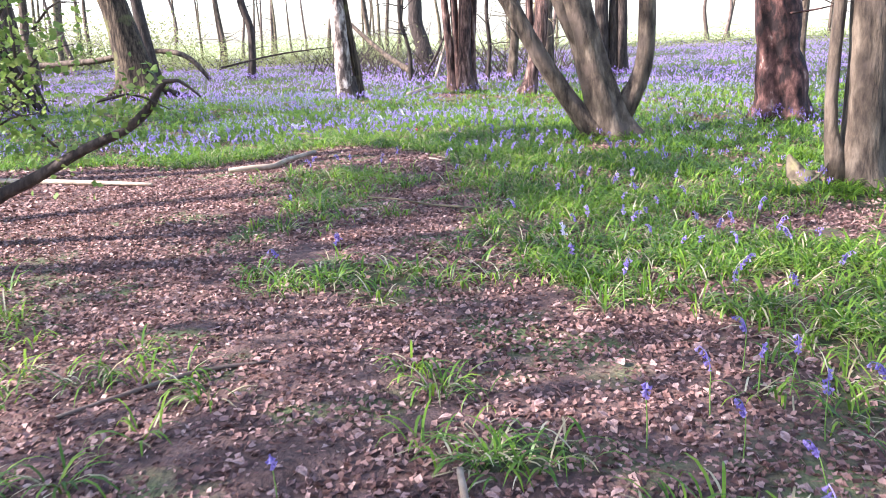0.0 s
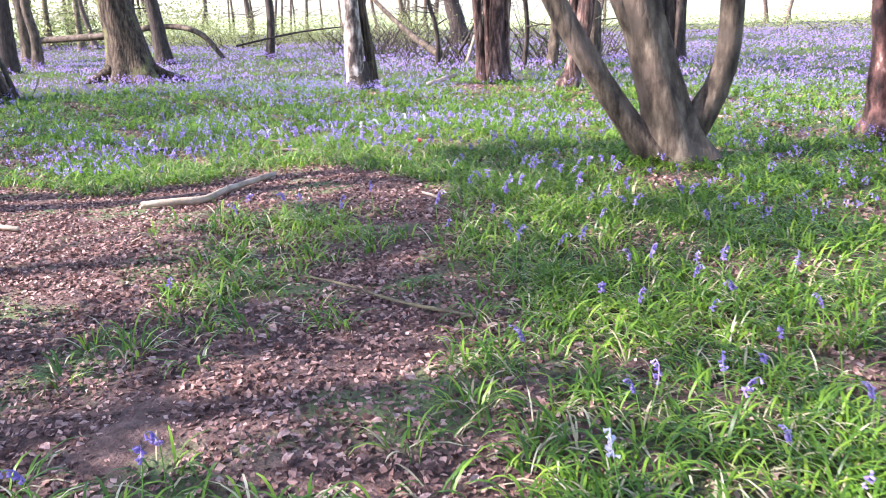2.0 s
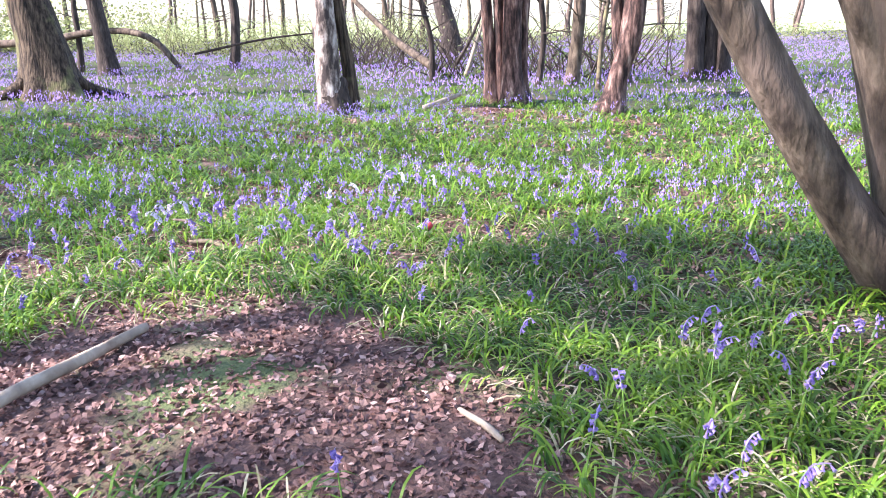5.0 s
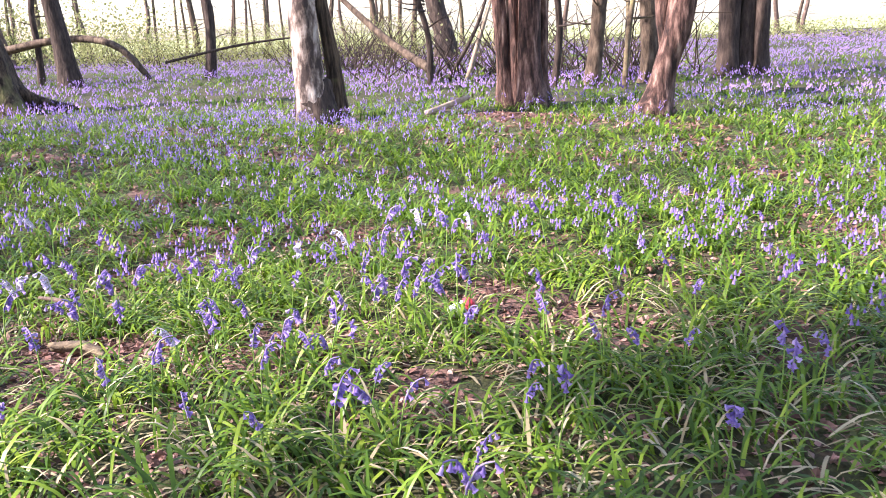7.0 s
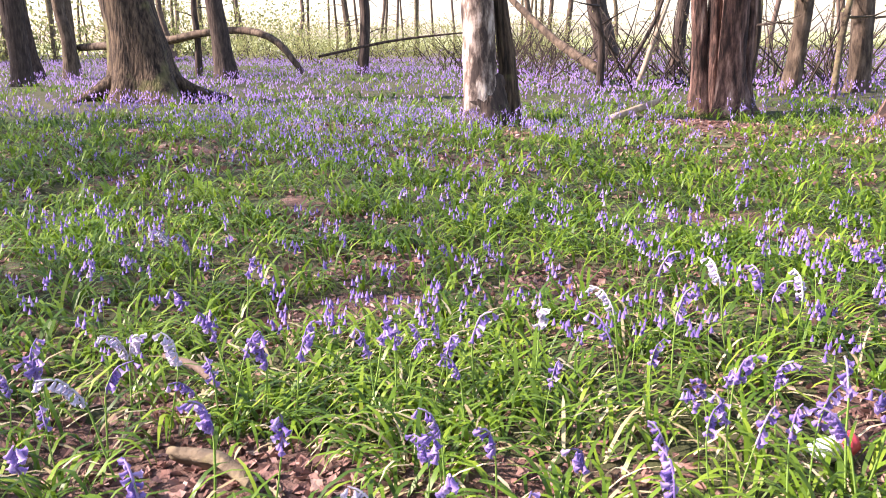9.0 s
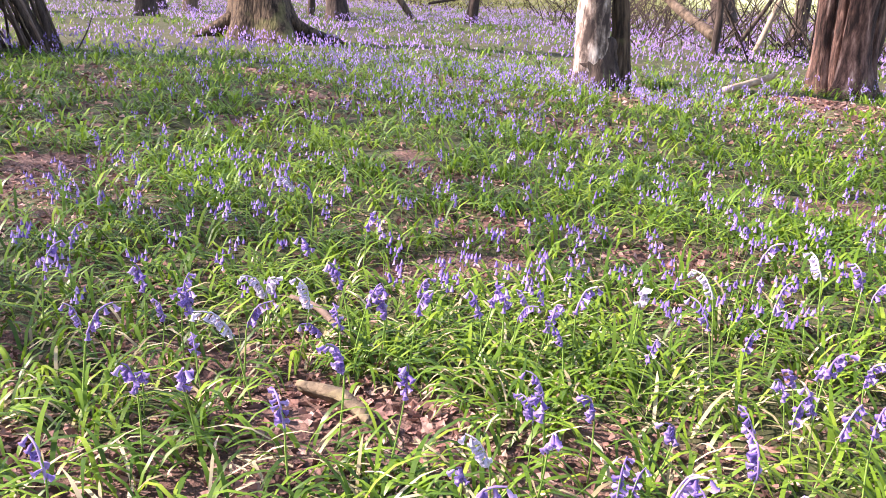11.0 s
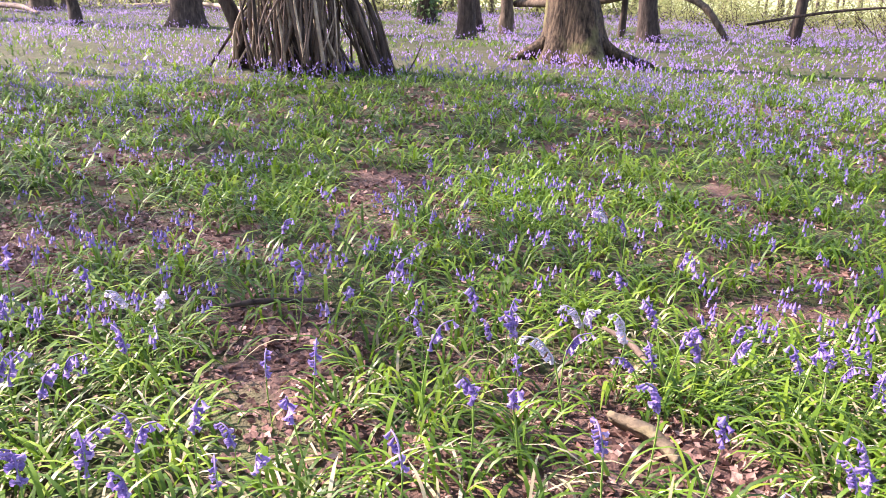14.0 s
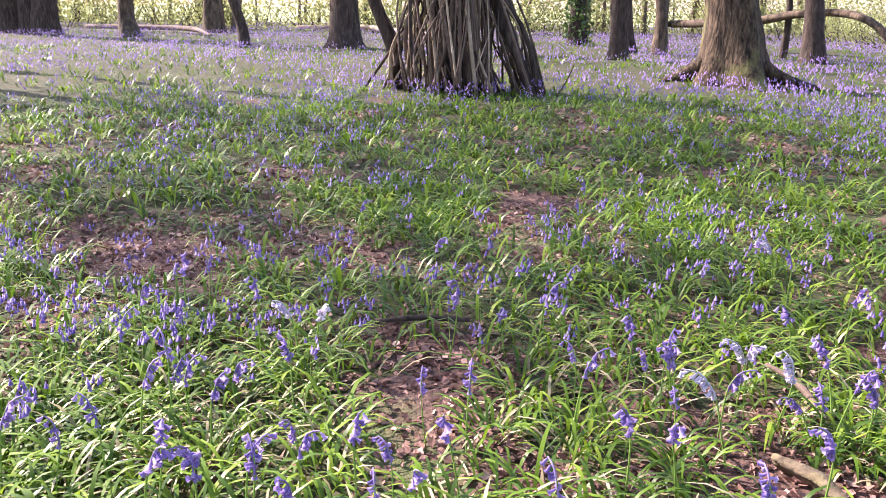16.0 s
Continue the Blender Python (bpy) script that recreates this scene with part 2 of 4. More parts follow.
def blades(pos, length, width, lean0, lean1, segs, seed=0, heading=None):
    """Arching strap leaves with a tapering tip."""
    r = np.random.default_rng(seed)
    n = len(pos)
    phi = r.uniform(0, 2 * np.pi, n) if heading is None else heading
    L = length * r.uniform(0.55, 1.3, n)
    W = width * r.uniform(0.7, 1.3, n)
    a0 = lean0 * r.uniform(0.4, 1.5, n)
    a1 = a0 + (lean1 - lean0) * r.uniform(0.55, 1.25, n)
    side = np.stack([-np.sin(phi), np.cos(phi), np.zeros(n)], 1)
    fwd = np.stack([np.cos(phi), np.sin(phi), np.zeros(n)], 1)
    p = pos.copy()
    out = []
    for s in range(segs + 1):
        t = s / segs
        w = W * (0.65 + 0.6 * t - 1.15 * t ** 3) * 0.5
        w = np.maximum(w, W * 0.04)
        out.append(p - side * w[:, None])
        out.append(p + side * w[:, None])
        a = a0 + (a1 - a0) * min(t + 0.5 / segs, 1.0) ** 1.3
        p = p + (fwd * np.sin(a)[:, None] + np.array([0, 0, 1.0]) * np.cos(a)[:, None]) * (L / segs)[:, None]
    v = np.stack(out, 1).reshape(-1, 3)
    m = 2 * (segs + 1)
    k = np.arange(n)[:, None, None] * m + (np.arange(segs) * 2)[None, :, None]
    f = (k + np.array([0, 1, 3, 2])).reshape(-1, 4)
    v[:, 2] = np.maximum(v[:, 2], ground_z(v[:, 0], v[:, 1]) + 0.006)
    return v, f


def stuff(name, v, f, mats, label, category, index=None, parent=None, smooth=True):
    ob = new(name, raw_mesh(name, v, f, mats, index, smooth))
    tagged(ob, label, category, kind="stuff")
    ob.parent = parent
    return ob


# ---- ground ----
def spread(a, b, fine, c0, c1):
    """Grid lines: fine steps between c0 and c1, ever wider ones out to a and b."""
    mid = np.arange(c0, c1, fine)
    grow = [fine]
    while sum(grow) < max(c0 - a, b - c1):
        grow.append(grow[-1] * 1.22)
    g = np.cumsum(grow)
    return np.concatenate([c0 - g[::-1], mid, mid[-1] + g])


gx, gy = spread(-1500, 1500, 0.2, -14, 7), spread(-1500, 1500, 0.2, 0, 24)
X, Y = np.meshgrid(gx, gy, indexing="ij")
gv = np.stack([X, Y, ground_z(X, Y) + 0.008 * rng.normal(size=X.shape)], -1).reshape(-1, 3)
i, j = np.meshgrid(np.arange(len(gx) - 1), np.arange(len(gy) - 1), indexing="ij")
a = i * len(gy) + j
gf = np.stack([a, a + len(gy), a + len(gy) + 1, a + 1], -1).reshape(-1, 4)
M_FIELD = material("field_grass", [(0.3, (0.26, 0.30, 0.13)), (0.6, (0.36, 0.40, 0.19)), (0.8, (0.50, 0.49, 0.28))], 0.4, 0.9, 0.4, 4)
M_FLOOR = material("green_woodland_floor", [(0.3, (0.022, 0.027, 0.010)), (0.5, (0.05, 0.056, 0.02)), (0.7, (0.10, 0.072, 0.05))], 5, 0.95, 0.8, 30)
cen = gv[gf].mean(1)
rad = np.hypot(cen[:, 0] + 2, cen[:, 1] - 14)

ground = tagged(new("ground", raw_mesh("ground", gv, gf, [M_SOIL, M_FIELD, M_FLOOR])), "woodland floor of brown soil under leaf litter", "ground", kind="structure")


# ---- plant cover: where green, where bare, where in flower ----
def bump2(x, y, cx, cy, rx, ry=None):
    ry = ry or rx
    return np.exp(-(((x - cx) / rx) ** 2 + ((y - cy) / ry) ** 2))


def wave(x, y, s, k):
    """Smooth wandering value about 0, size about 1."""
    return (np.sin(s * x + 1.3 * k + 1.1 * np.sin(0.7 * s * y + k)) + np.sin(1.13 * s * y + 2.1 * k + 1.2 * np.sin(0.6 * s * x - k)) + np.sin(0.77 * s * (x + y) + k)) / 2


def green(x, y):
    """Cover of strap leaves, 0 to 1."""
    e = 0.22 * wave(x, y, 2.3, 1) + 0.15 * wave(x, y, 5.1, 2)
    edge = np.interp(y, [2, 4.6, 5.5, 5.9, 7.1, 7.8, 8.6, 9.8, 10.4, 11.2, 12.0, 12.4], [2.6, 2.4, 1.35, 1.02, 0.66, 0.62, 0.48, 0.36, 0.36, 0.08, -0.55, -1.3])
    right = 1 / (1 + np.exp(-(x - edge + e * 0.8) * 9))
    top = np.interp(x, [-6, -3.5, -3.0, -1.8, -1.4, -0.6, 0], [11.0, 11.3, 11.45, 12.15, 12.5, 12.1, 11.6])
    back = 1 / (1 + np.exp(-(y - top + e) * 7))
    g = np.maximum(right, back)
    for cx, cy, rx, ry, w in ((-0.42, 6.15, 0.46, 0.25, 1.25), (-1.15, 9.85, 0.5, 0.36, 0.8), (-0.5, 9.5, 0.4, 0.3, 0.4), (-0.95, 8.4, 0.3, 0.45, 0.8), (-0.8, 8.0, 0.4, 0.5, 0.45), (-1.0, 8.9, 0.4, 0.4, 0.5), (0.58, 3.85, 0.17, 0.15, 1.2),
                              (-2.6, 6.0, 0.25, 0.2, 0.6), (-2.2, 5.2, 0.25, 0.2, 0.6), (-1.3, 4.6, 0.35, 0.2, 0.45), (-1.3, 3.6, 0.6, 0.4, 0.35), (-1.2, 7.6, 0.25, 0.3, 0.4), (1.35, 3.3, 0.35, 0.22, 1.2), (1.85, 4.4, 0.3, 0.3, 0.7), (0.4, 4.6, 0.3, 0.2, 0.3)):
        g = np.maximum(g, w * bump2(x, y, cx, cy, rx, ry))
    for cx, cy, rx, ry, w in ((2.7, 7.3, 0.9, 0.7, 1.0), (1.5, 4.9, 0.6, 0.35, 0.9), (2.4, 9.0, 0.7, 0.35, 0.6), (1.75, 7.9, 0.4, 0.3, 0.5), (-1.9, 13.2, 0.62, 0.27, 1.1), (-0.15, 13.45, 0.35, 0.22, 0.9), (0.5, 13.2, 0.3, 0.2, 0.9), (-1.34, 14.9, 0.3, 0.25, 0.8),
                              (-5.3, 12.7, 1.1, 0.55, 1.0), (-3.35, 13.0, 0.35, 0.25, 0.95), (-2.93, 12.7, 0.32, 0.22, 1.0), (-2.4, 12.66, 0.3, 0.14, 0.85), (-4.85, 13.5, 0.6, 0.25, 0.9), (-4.4, 13.5, 0.5, 0.3, 0.7), (-12.2, 14.0, 1.5, 0.7, 0.8), (-0.2, 20.9, 1.2, 0.9, 0.8), (0.4, 12.1, 0.4, 0.3, 0.5), (-2.3, 13.6, 0.2, 0.12, 0.8)):
        g = g * (1 - w * bump2(x, y, cx, cy, rx, ry))
    return np.clip(g * (0.72 + 0.34 * wave(x, y, 3.1, 5) + 0.22 * wave(x, y, 7.3, 6)), 0, 1)


def blue(x, y):
    """Share of flowering stems, 0 to 1."""
    dist = np.hypot(x + 0.5, y - 10.0)
    b = np.interp(dist, [0, 2.5, 4.5, 7, 10, 14, 20], [0.14, 0.22, 0.45, 0.70, 0.85, 1.0, 1.1])
    b = b * np.interp(y, [8, 12, 14], [0.3, 0.75, 1.0])
    b = b * np.clip(0.72 + 0.55 * wave(x, y, 0.9, 3) + 0.25 * wave(x, y, 2.6, 4), 0.08, 1.5)
    b = b + 0.12 * bump2(x, y, 1.5, 10.2, 1.2, 1.2) + 0.2 * bump2(x, y, 1.6, 6.9, 0.5, 0.5)
    b = b * (1 - 0.6 * bump2(x, y, -9.0, 14.5, 4.0, 2.0)) * (1 - 0.45 * bump2(x, y, 1.0, 16.0, 4.0, 2.8)) * (1 - 0.35 * bump2(x, y, -3.5, 15.0, 2.0, 1.2)) * (1 - 0.5 * bump2(x, y, -15.0, 17.0, 5.0, 3.0))
    return np.clip(b, 0, 1.3)


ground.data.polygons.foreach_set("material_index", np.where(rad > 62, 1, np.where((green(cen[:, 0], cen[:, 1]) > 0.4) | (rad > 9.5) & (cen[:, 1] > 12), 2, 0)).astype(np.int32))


def in_plan(x, y):
    """The stretch of wood that the walk passes or overlooks."""
    ok = (x < 1.5 + 0.56 * (y - 1)) & (y > 2.4)
    left = np.minimum(0.4 - 0.62 * (y - 1.0), -1.2 - 4.2 * np.maximum(y - 10.9, 0.0))
    return ok & (x > left - 0.4)


def scatter(n_per_m2, x0, x1, y0, y1, keep, seed):
    r = np.random.default_rng(seed)
    n = int(n_per_m2 * (x1 - x0) * (y1 - y0))
    x, y = r.uniform(x0, x1, n), r.uniform(y0, y1, n)
    ok = in_plan(x, y)
    x, y = x[ok], y[ok]
    ok = r.random(len(x)) < keep(x, y)
    x, y = x[ok], y[ok]
    return np.stack([x, y, ground_z(x, y)], 1)


def near_path(x, y):
    """Distance from the line walked."""
    px = np.interp(y, [1.3, 4, 7, 10, 11.6], [0.5, 0.75, 0.2, -0.35, -1.1])
    return np.where(y < 11.6, np.abs(x - px), np.hypot(x + 1.1, y - 11.6))


def clumped(centres, per, spreadm, seed):
    """Several bases round each clump centre, and the way each leaf heads: outwards."""
    r = np.random.default_rng(seed)
    n = r.poisson(per, len(centres)) + 3
    c = np.repeat(centres, n, axis=0)
    ang, rr = r.uniform(0, 6.283, len(c)), spreadm * np.sqrt(r.random(len(c)))
    p = c + np.stack([np.cos(ang) * rr, np.sin(ang) * rr, np.zeros(len(c))], 1)
    p[:, 2] = ground_z(p[:, 0], p[:, 1])
    return p, ang + r.normal(0, 0.6, len(c))


NEAR, MID = 4.2, 11.0
c = scatter(135, -5, 5, 2.4, 15.5, lambda x, y: green(x, y) * np.interp(near_path(x, y), [2.0, 2.9], [1, 0]), 11)
p, head = clumped(c, 11, 0.08, 12)
dry = np.random.default_rng(13).random(len(p)) < 0.27
v, f = blades(p[~dry], 0.20, 0.0118, 0.45, 3.0, 5, 14, head[~dry])
stuff("bluebell_leaves", v, f, [M_BLADE], "dense clumps of arching green bluebell leaves on the woodland floor", "plants")
v, f = blades(p[dry], 0.17, 0.010, 0.9, 2.6, 4, 15, head[dry])
stuff("withered_leaves", v, f, [M_DRY], "pale withered strap leaves among green bluebell clumps", "plants")
c = scatter(84, -9, 7, 3, 18, lambda x, y: green(x, y) * np.interp(near_path(x, y), [2.0, 2.9, 4.5, 6.0], [0, 1, 1, 0]), 16)
p, head = clumped(c, 6, 0.09, 17)
v, f = blades(p, 0.20, 0.014, 0.5, 2.8, 3, 18, head)
stuff("bluebell_leaves", v, f, [M_BLADE], "green bluebell leaves beside the way walked", "plants")
c = scatter(44, -16, 12, 5, 26, lambda x, y: green(x, y) * np.interp(near_path(x, y), [4.5, 6.0, 10, 12.5], [0, 1, 0.8, 0]), 21)
p, head = clumped(c, 4, 0.10, 22)
v, f = blades(p, 0.20, 0.021, 0.55, 2.5, 2, 23, head)
stuff("bluebell_leaves", v, f, [M_BLADE], "green bluebell leaves spread between the trees", "plants")
c = scatter(8, -45, 24, 8, 60, lambda x, y: green(x, y) * (near_path(x, y) >= MID) * np.interp(near_path(x, y), [11, 20, 45], [1, 0.5, 0.12]), 31)
p, head = clumped(c, 3, 0.12, 32)
v, f = blades(p, 0.19, 0.026, 0.4, 2.2, 2, 33, head)
stuff("bluebell_leaves", v, f, [M_BLADE], "green bluebell leaves far off under the trees", "plants")


# ---- bluebell flowers ----
def bell(at, axis, size, sides=4):
    """One hanging bell: narrow at its top, flared and curled out at the mouth."""
    axis = np.asarray(axis, float) / np.linalg.norm(axis)
    u = np.cross(axis, [0.3, 0.9, 0.2])
    u /= np.linalg.norm(u)
    w = np.cross(axis, u)
    ang = np.linspace(0, 2 * np.pi, sides, endpoint=False)
    rings = []
    for d, rr in ((0, 0.05), (0.35, 0.20), (0.8, 0.23), (1.0, 0.44)):
        rings.append(at + axis * d * size + rr * size * (np.cos(ang)[:, None] * u + np.sin(ang)[:, None] * w))
    v = np.concatenate(rings)
    f = [[i * sides + j, i * sides + (j + 1) % sides, (i + 1) * sides + (j + 1) % sides, (i + 1) * sides + j] for i in range(3) for j in range(sides)]
    return v, np.array(f)


def bluebell(seed, petal):
    """One bluebell: a stem that nods at the top, its bells hanging to one side."""
    r = np.random.default_rng(seed)
    h = r.uniform(0.19, 0.28)
    way = np.array([1.0, 0, 0])
    nod = r.uniform(0.015, 0.045)
    pts = [(0, 0, 0, 0.0026), (0.004, 0.003, h * 0.4, 0.0024), (0.010, 0, h * 0.75, 0.0021), (0.02 + nod * 0.4, 0, h * 0.95, 0.0017), (0.02 + nod * 1.3, 0, h, 0.0012)]
    stem = tube(pts, 4, 10, 0.0, seed=seed, tip=False)
    root = new("bluebell", raw_mesh("stem", *stem, [M_STEM]))
    parts = []
    count = int(r.integers(8, 13))
    for k in range(count):
        t = 0.77 + 0.23 * (k / (count - 1))
        x = np.interp(t, [0.4, 0.75, 0.95, 1.0], [0.004, 0.010, 0.02 + nod * 0.4, 0.02 + nod * 1.3])
        out = way * r.uniform(-0.2, 1.0) + np.array([0, r.normal(0, 0.6), -r.uniform(0.2, 1.0)])
        start = np.array([x, 0, h * min(t, 0.985)]) + np.array([r.uniform(-0.001, 0.001), r.normal(0, 0.001), 0.0])
        parts.append(bell(start, out, r.uniform(0.016, 0.0215), 5))
    parts.append(tube([(0.0095, 0, h * 0.70, 0.0030), (0.010, 0, h * 0.75, 0.0030), (0.02 + nod * 0.4, 0, h * 0.95, 0.0026), (0.02 + nod * 1.3, 0, h, 0.002)], 4, 7, 0.0, seed=seed, tip=False))
    head = new("flower_head", raw_mesh("flower_head", *join(parts), [petal]))
    head.parent = root
    tagged(root, "violet-blue bluebell in flower with nodding bells on a green stem", "flower", "bluebells in flower", "")
    return root


kinds = [bluebell(100 + k, M_BELL) for k in range(9)] + [bluebell(140 + k, M_WHITE_BELL) for k in range(2)]
for k in kinds[9:]:
    tagged(k, "pale whitish bluebell in flower on a green stem")
# bluebells that stand out by the path, before the den and in the glade; the last list holds pale ones
BY_PATH = [(-0.47, 6.44), (-0.49, 6.3), (-0.8, 6.26), (1.34, 3.86), (1.32, 4.22), (1.65, 3.98), (1.04, 3.96), (1.57, 4.68), (0.95, 6), (-0.49, 10.18), (0.19, 10.41), (0.52, 10.19), (0.6, 11.14), (0.74, 11.11), (0.66, 11.04), (1.15, 11.18), (1.29, 11.26), (1.15, 12.11), (1.07, 11.94), (-0.61, 9.61), (-1.29, 9.49), (0.05, 9.68), (-0.98, 9.91), (1.02, 10.07), (0.52, 11.85), (0.5, 10.4)]
BY_DEN = [(-3.87, 13.5), (-3.25, 12.04), (-2.88, 11.86), (-2.79, 11.78), (-2.72, 11.9), (-2.65, 11.99), (-3.8, 12.18), (-3.73, 12.3), (-2.83, 11.99), (-2.57, 12.21), (-3.52, 12.01), (-3.08, 12.09), (-3.99, 12.41), (-2.47, 12.44), (-2.67, 12.63), (-3.09, 13.17), (-3.03, 13.27), (-3.15, 12.97), (-3.11, 13.47), (-4.19, 14.77), (-2.62, 13.23), (-2.49, 13.24), (-2.48, 13.28), (-2.29, 13.23), (-2.17, 12.87), (-1.98, 13.69), (-2.02, 13.51), (-1.9, 13.03), (-2.44, 13.91), (-2.74, 14.4), (-2.39, 14.16), (-4.63, 13.61), (-3.57, 12.49), (-3.3, 12.08), (-2.68, 11.99)]
IN_GLADE = [(-0.73, 14.13), (-0.7, 14.1), (-1.03, 14.27), (-0.72, 13.26), (-0.63, 13.22), (-0.33, 13.16), (-1.03, 12.95), (-0.86, 13.48), (-0.26, 14.5), (-0.02, 14.6), (0.11, 14.52)]
PALE_ONES = [(-3.43, 12.57), (-3.39, 12.58), (-2.34, 13.45), (-2.37, 13.45), (-2.2, 13.35), (-2.19, 13.12), (-2.91, 14.6), (-0.81, 14.13), (-0.62, 14.11), (-1.11, 13.91), (-1.34, 13.78)]
near_flowers = scatter(52, -5.5, 3.5, 2.4, 16.5, lambda x, y: np.clip(green(x, y) * 1.5, 0.02, 1) * np.clip(blue(x, y) * np.interp(y, [2, 9, 12], [1.8, 0.8, 2.4]), 0, 1) * (near_path(x, y) < NEAR), 41)
dist = near_path(near_flowers[:, 0], near_flowers[:, 1])
order = np.argsort(dist)
own = np.array(BY_PATH + BY_DEN + IN_GLADE + PALE_ONES)
own = np.column_stack([own, ground_z(own[:, 0], own[:, 1])])
room = 290 - len(own)
pick, rest = np.concatenate([own, near_flowers[order[:room]]]), near_flowers[order[room:]]
first_pale = len(own) - len(PALE_ONES)
fr = np.random.default_rng(42)
for n_, q in enumerate(pick):
    is_pale = first_pale <= n_ < len(own) or n_ >= len(own) and fr.random() < 0.015
    k = int(fr.integers(9, 11)) if is_pale else int(fr.integers(0, 9))
    m = pose(*q, fr.normal(0, 6), fr.normal(0, 6), fr.uniform(0, 360))
    size = fr.uniform(0.95, 1.15) if n_ < len(own) else fr.uniform(0.75, 1.1)
    if n_ < 9:
        kinds[n_].matrix_basis = m
    elif first_pale <= n_ < first_pale + 2:
        kinds[9 + n_ - first_pale].matrix_basis = m
    else:
        copy_thing(kinds[k], m).scale = [size] * 3


def simple_flowers(pos, height, bells, size, seed, width=0.004):
    """Stems as thin strips and bells as small three-sided cones, for flowers past counting."""
    r = np.random.default_rng(seed)
    n = len(pos)
    H = height * r.uniform(0.65, 1.2, n)
    sv, sf = blades(pos, height, width, 0.05, 0.3, 1, seed)
    phi = r.uniform(0, 6.283, n)
    vs = []
    for k in range(bells):
        u = (k + r.random(n)) / bells
        t = 0.70 + 0.30 * np.sqrt(u)
        off = 0.006 + (0.012 + 0.034 * u) * r.uniform(0.3, 1.2, n)
        a = phi + r.normal(0, 0.75, n)
        c0 = pos + np.stack([np.cos(a) * off, np.sin(a) * off, H * t], 1)
        s = size * r.uniform(0.7, 1.3, n)
        ring = []
        turn = r.uniform(0, 6.283, n)
        for q in range(3):
            b = turn + q * 2.094
            ring.append(c0 + np.stack([np.cos(b) * s * 0.36, np.sin(b) * s * 0.36, -s], 1))
        vs.append(np.stack([c0] + ring, 1))
    v = np.stack(vs, 1).reshape(-1, 3)
    k = np.arange(n * bells)[:, None, None] * 4
    f = (k + np.array([[0, 1, 2], [0, 2, 3], [0, 3, 1]])).reshape(-1, 3)
    return sv, sf, v, f


def flower_patch(pos, height, bells, size, seed, petal, label, width):
    sv, sf, v, f = simple_flowers(pos, height, bells, size, seed, width)
    ob = stuff("bluebell_carpet", v, f, [petal], label, "flowers")
    if width < 0.008:
        st = new("stems", raw_mesh("stems", sv, sf, [M_STEM]))
        st.parent = ob
    return ob


flower_patch(rest, 0.235, 9, 0.0185, 51, M_BELL, "bluebells in flower scattered through green leaves", 0.004)
p = scatter(72, -16, 12, 5, 26, lambda x, y: np.clip(green(x, y), 0.15, 1) * np.clip(blue(x, y), 0, 1) * ((near_path(x, y) >= NEAR) & (near_path(x, y) < MID)), 52)
flower_patch(p, 0.225, 5, 0.020, 53, M_BELL, "violet-blue bluebells in flower spread between the trees", 0.006)
p = scatter(52, -48, 26, 8, 62, lambda x, y: np.clip(green(x, y), 0.25, 1) * np.clip(blue(x, y) * 1.2, 0, 1) * (near_path(x, y) >= MID) * np.interp(near_path(x, y), [11, 20, 50], [1, 0.75, 0.35]), 54)
flower_patch(p, 0.23, 2, 0.034, 55, M_BELL_FAR, "violet carpet of bluebells under the far trees", 0.01)


# ---- leaf litter ----
def litter(pos, size, seed):
    return leaf_cards(pos + np.array([0, 0, 0.008]), size, seed, 0.6)


p = scatter(1850, -7, 6, 2.4, 16, lambda x, y: np.interp(green(x, y), [0, 0.3, 0.9], [1, 0.55, 0.16]) * (near_path(x, y) < np.where(y > 12, 5.2, 3.6)), 61)
v, f = litter(p, 0.031, 62)
leaf_litter = stuff("leaf_litter", v, f, [M_LITTER], "brown and pinkish dead leaves covering the bare soil", "leaf litter", smooth=False)
p = scatter(520, -14, 9, 4, 23, lambda x, y: np.interp(green(x, y), [0, 0.3, 0.9], [1, 0.5, 0.08]) * ((near_path(x, y) >= np.where(y > 12, 5.2, 3.6)) & (near_path(x, y) < 10)), 63)
v, f = litter(p, 0.055, 64)
stuff("leaf_litter", v, f, [M_LITTER], "brown dead leaves on bare soil further off", "leaf litter", smooth=False)


# ---- trees ----
def crown(centre, rx, rz, n, size, seed):
    """Leaves in uneven clumps round the outer limbs."""
    r = np.random.default_rng(seed)
    clumps = r.normal(size=(max(n // 75, 4), 3))
    clumps /= np.linalg.norm(clumps, axis=1)[:, None]
    clumps *= r.uniform(0.35, 1.0, len(clumps))[:, None]
    c = clumps[r.integers(0, len(clumps), n)] + r.normal(0, 0.14, (n, 3))
    pos = np.asarray(centre) + c * np.array([rx, rx, rz])
    return leaf_cards(pos, size, seed + 1)


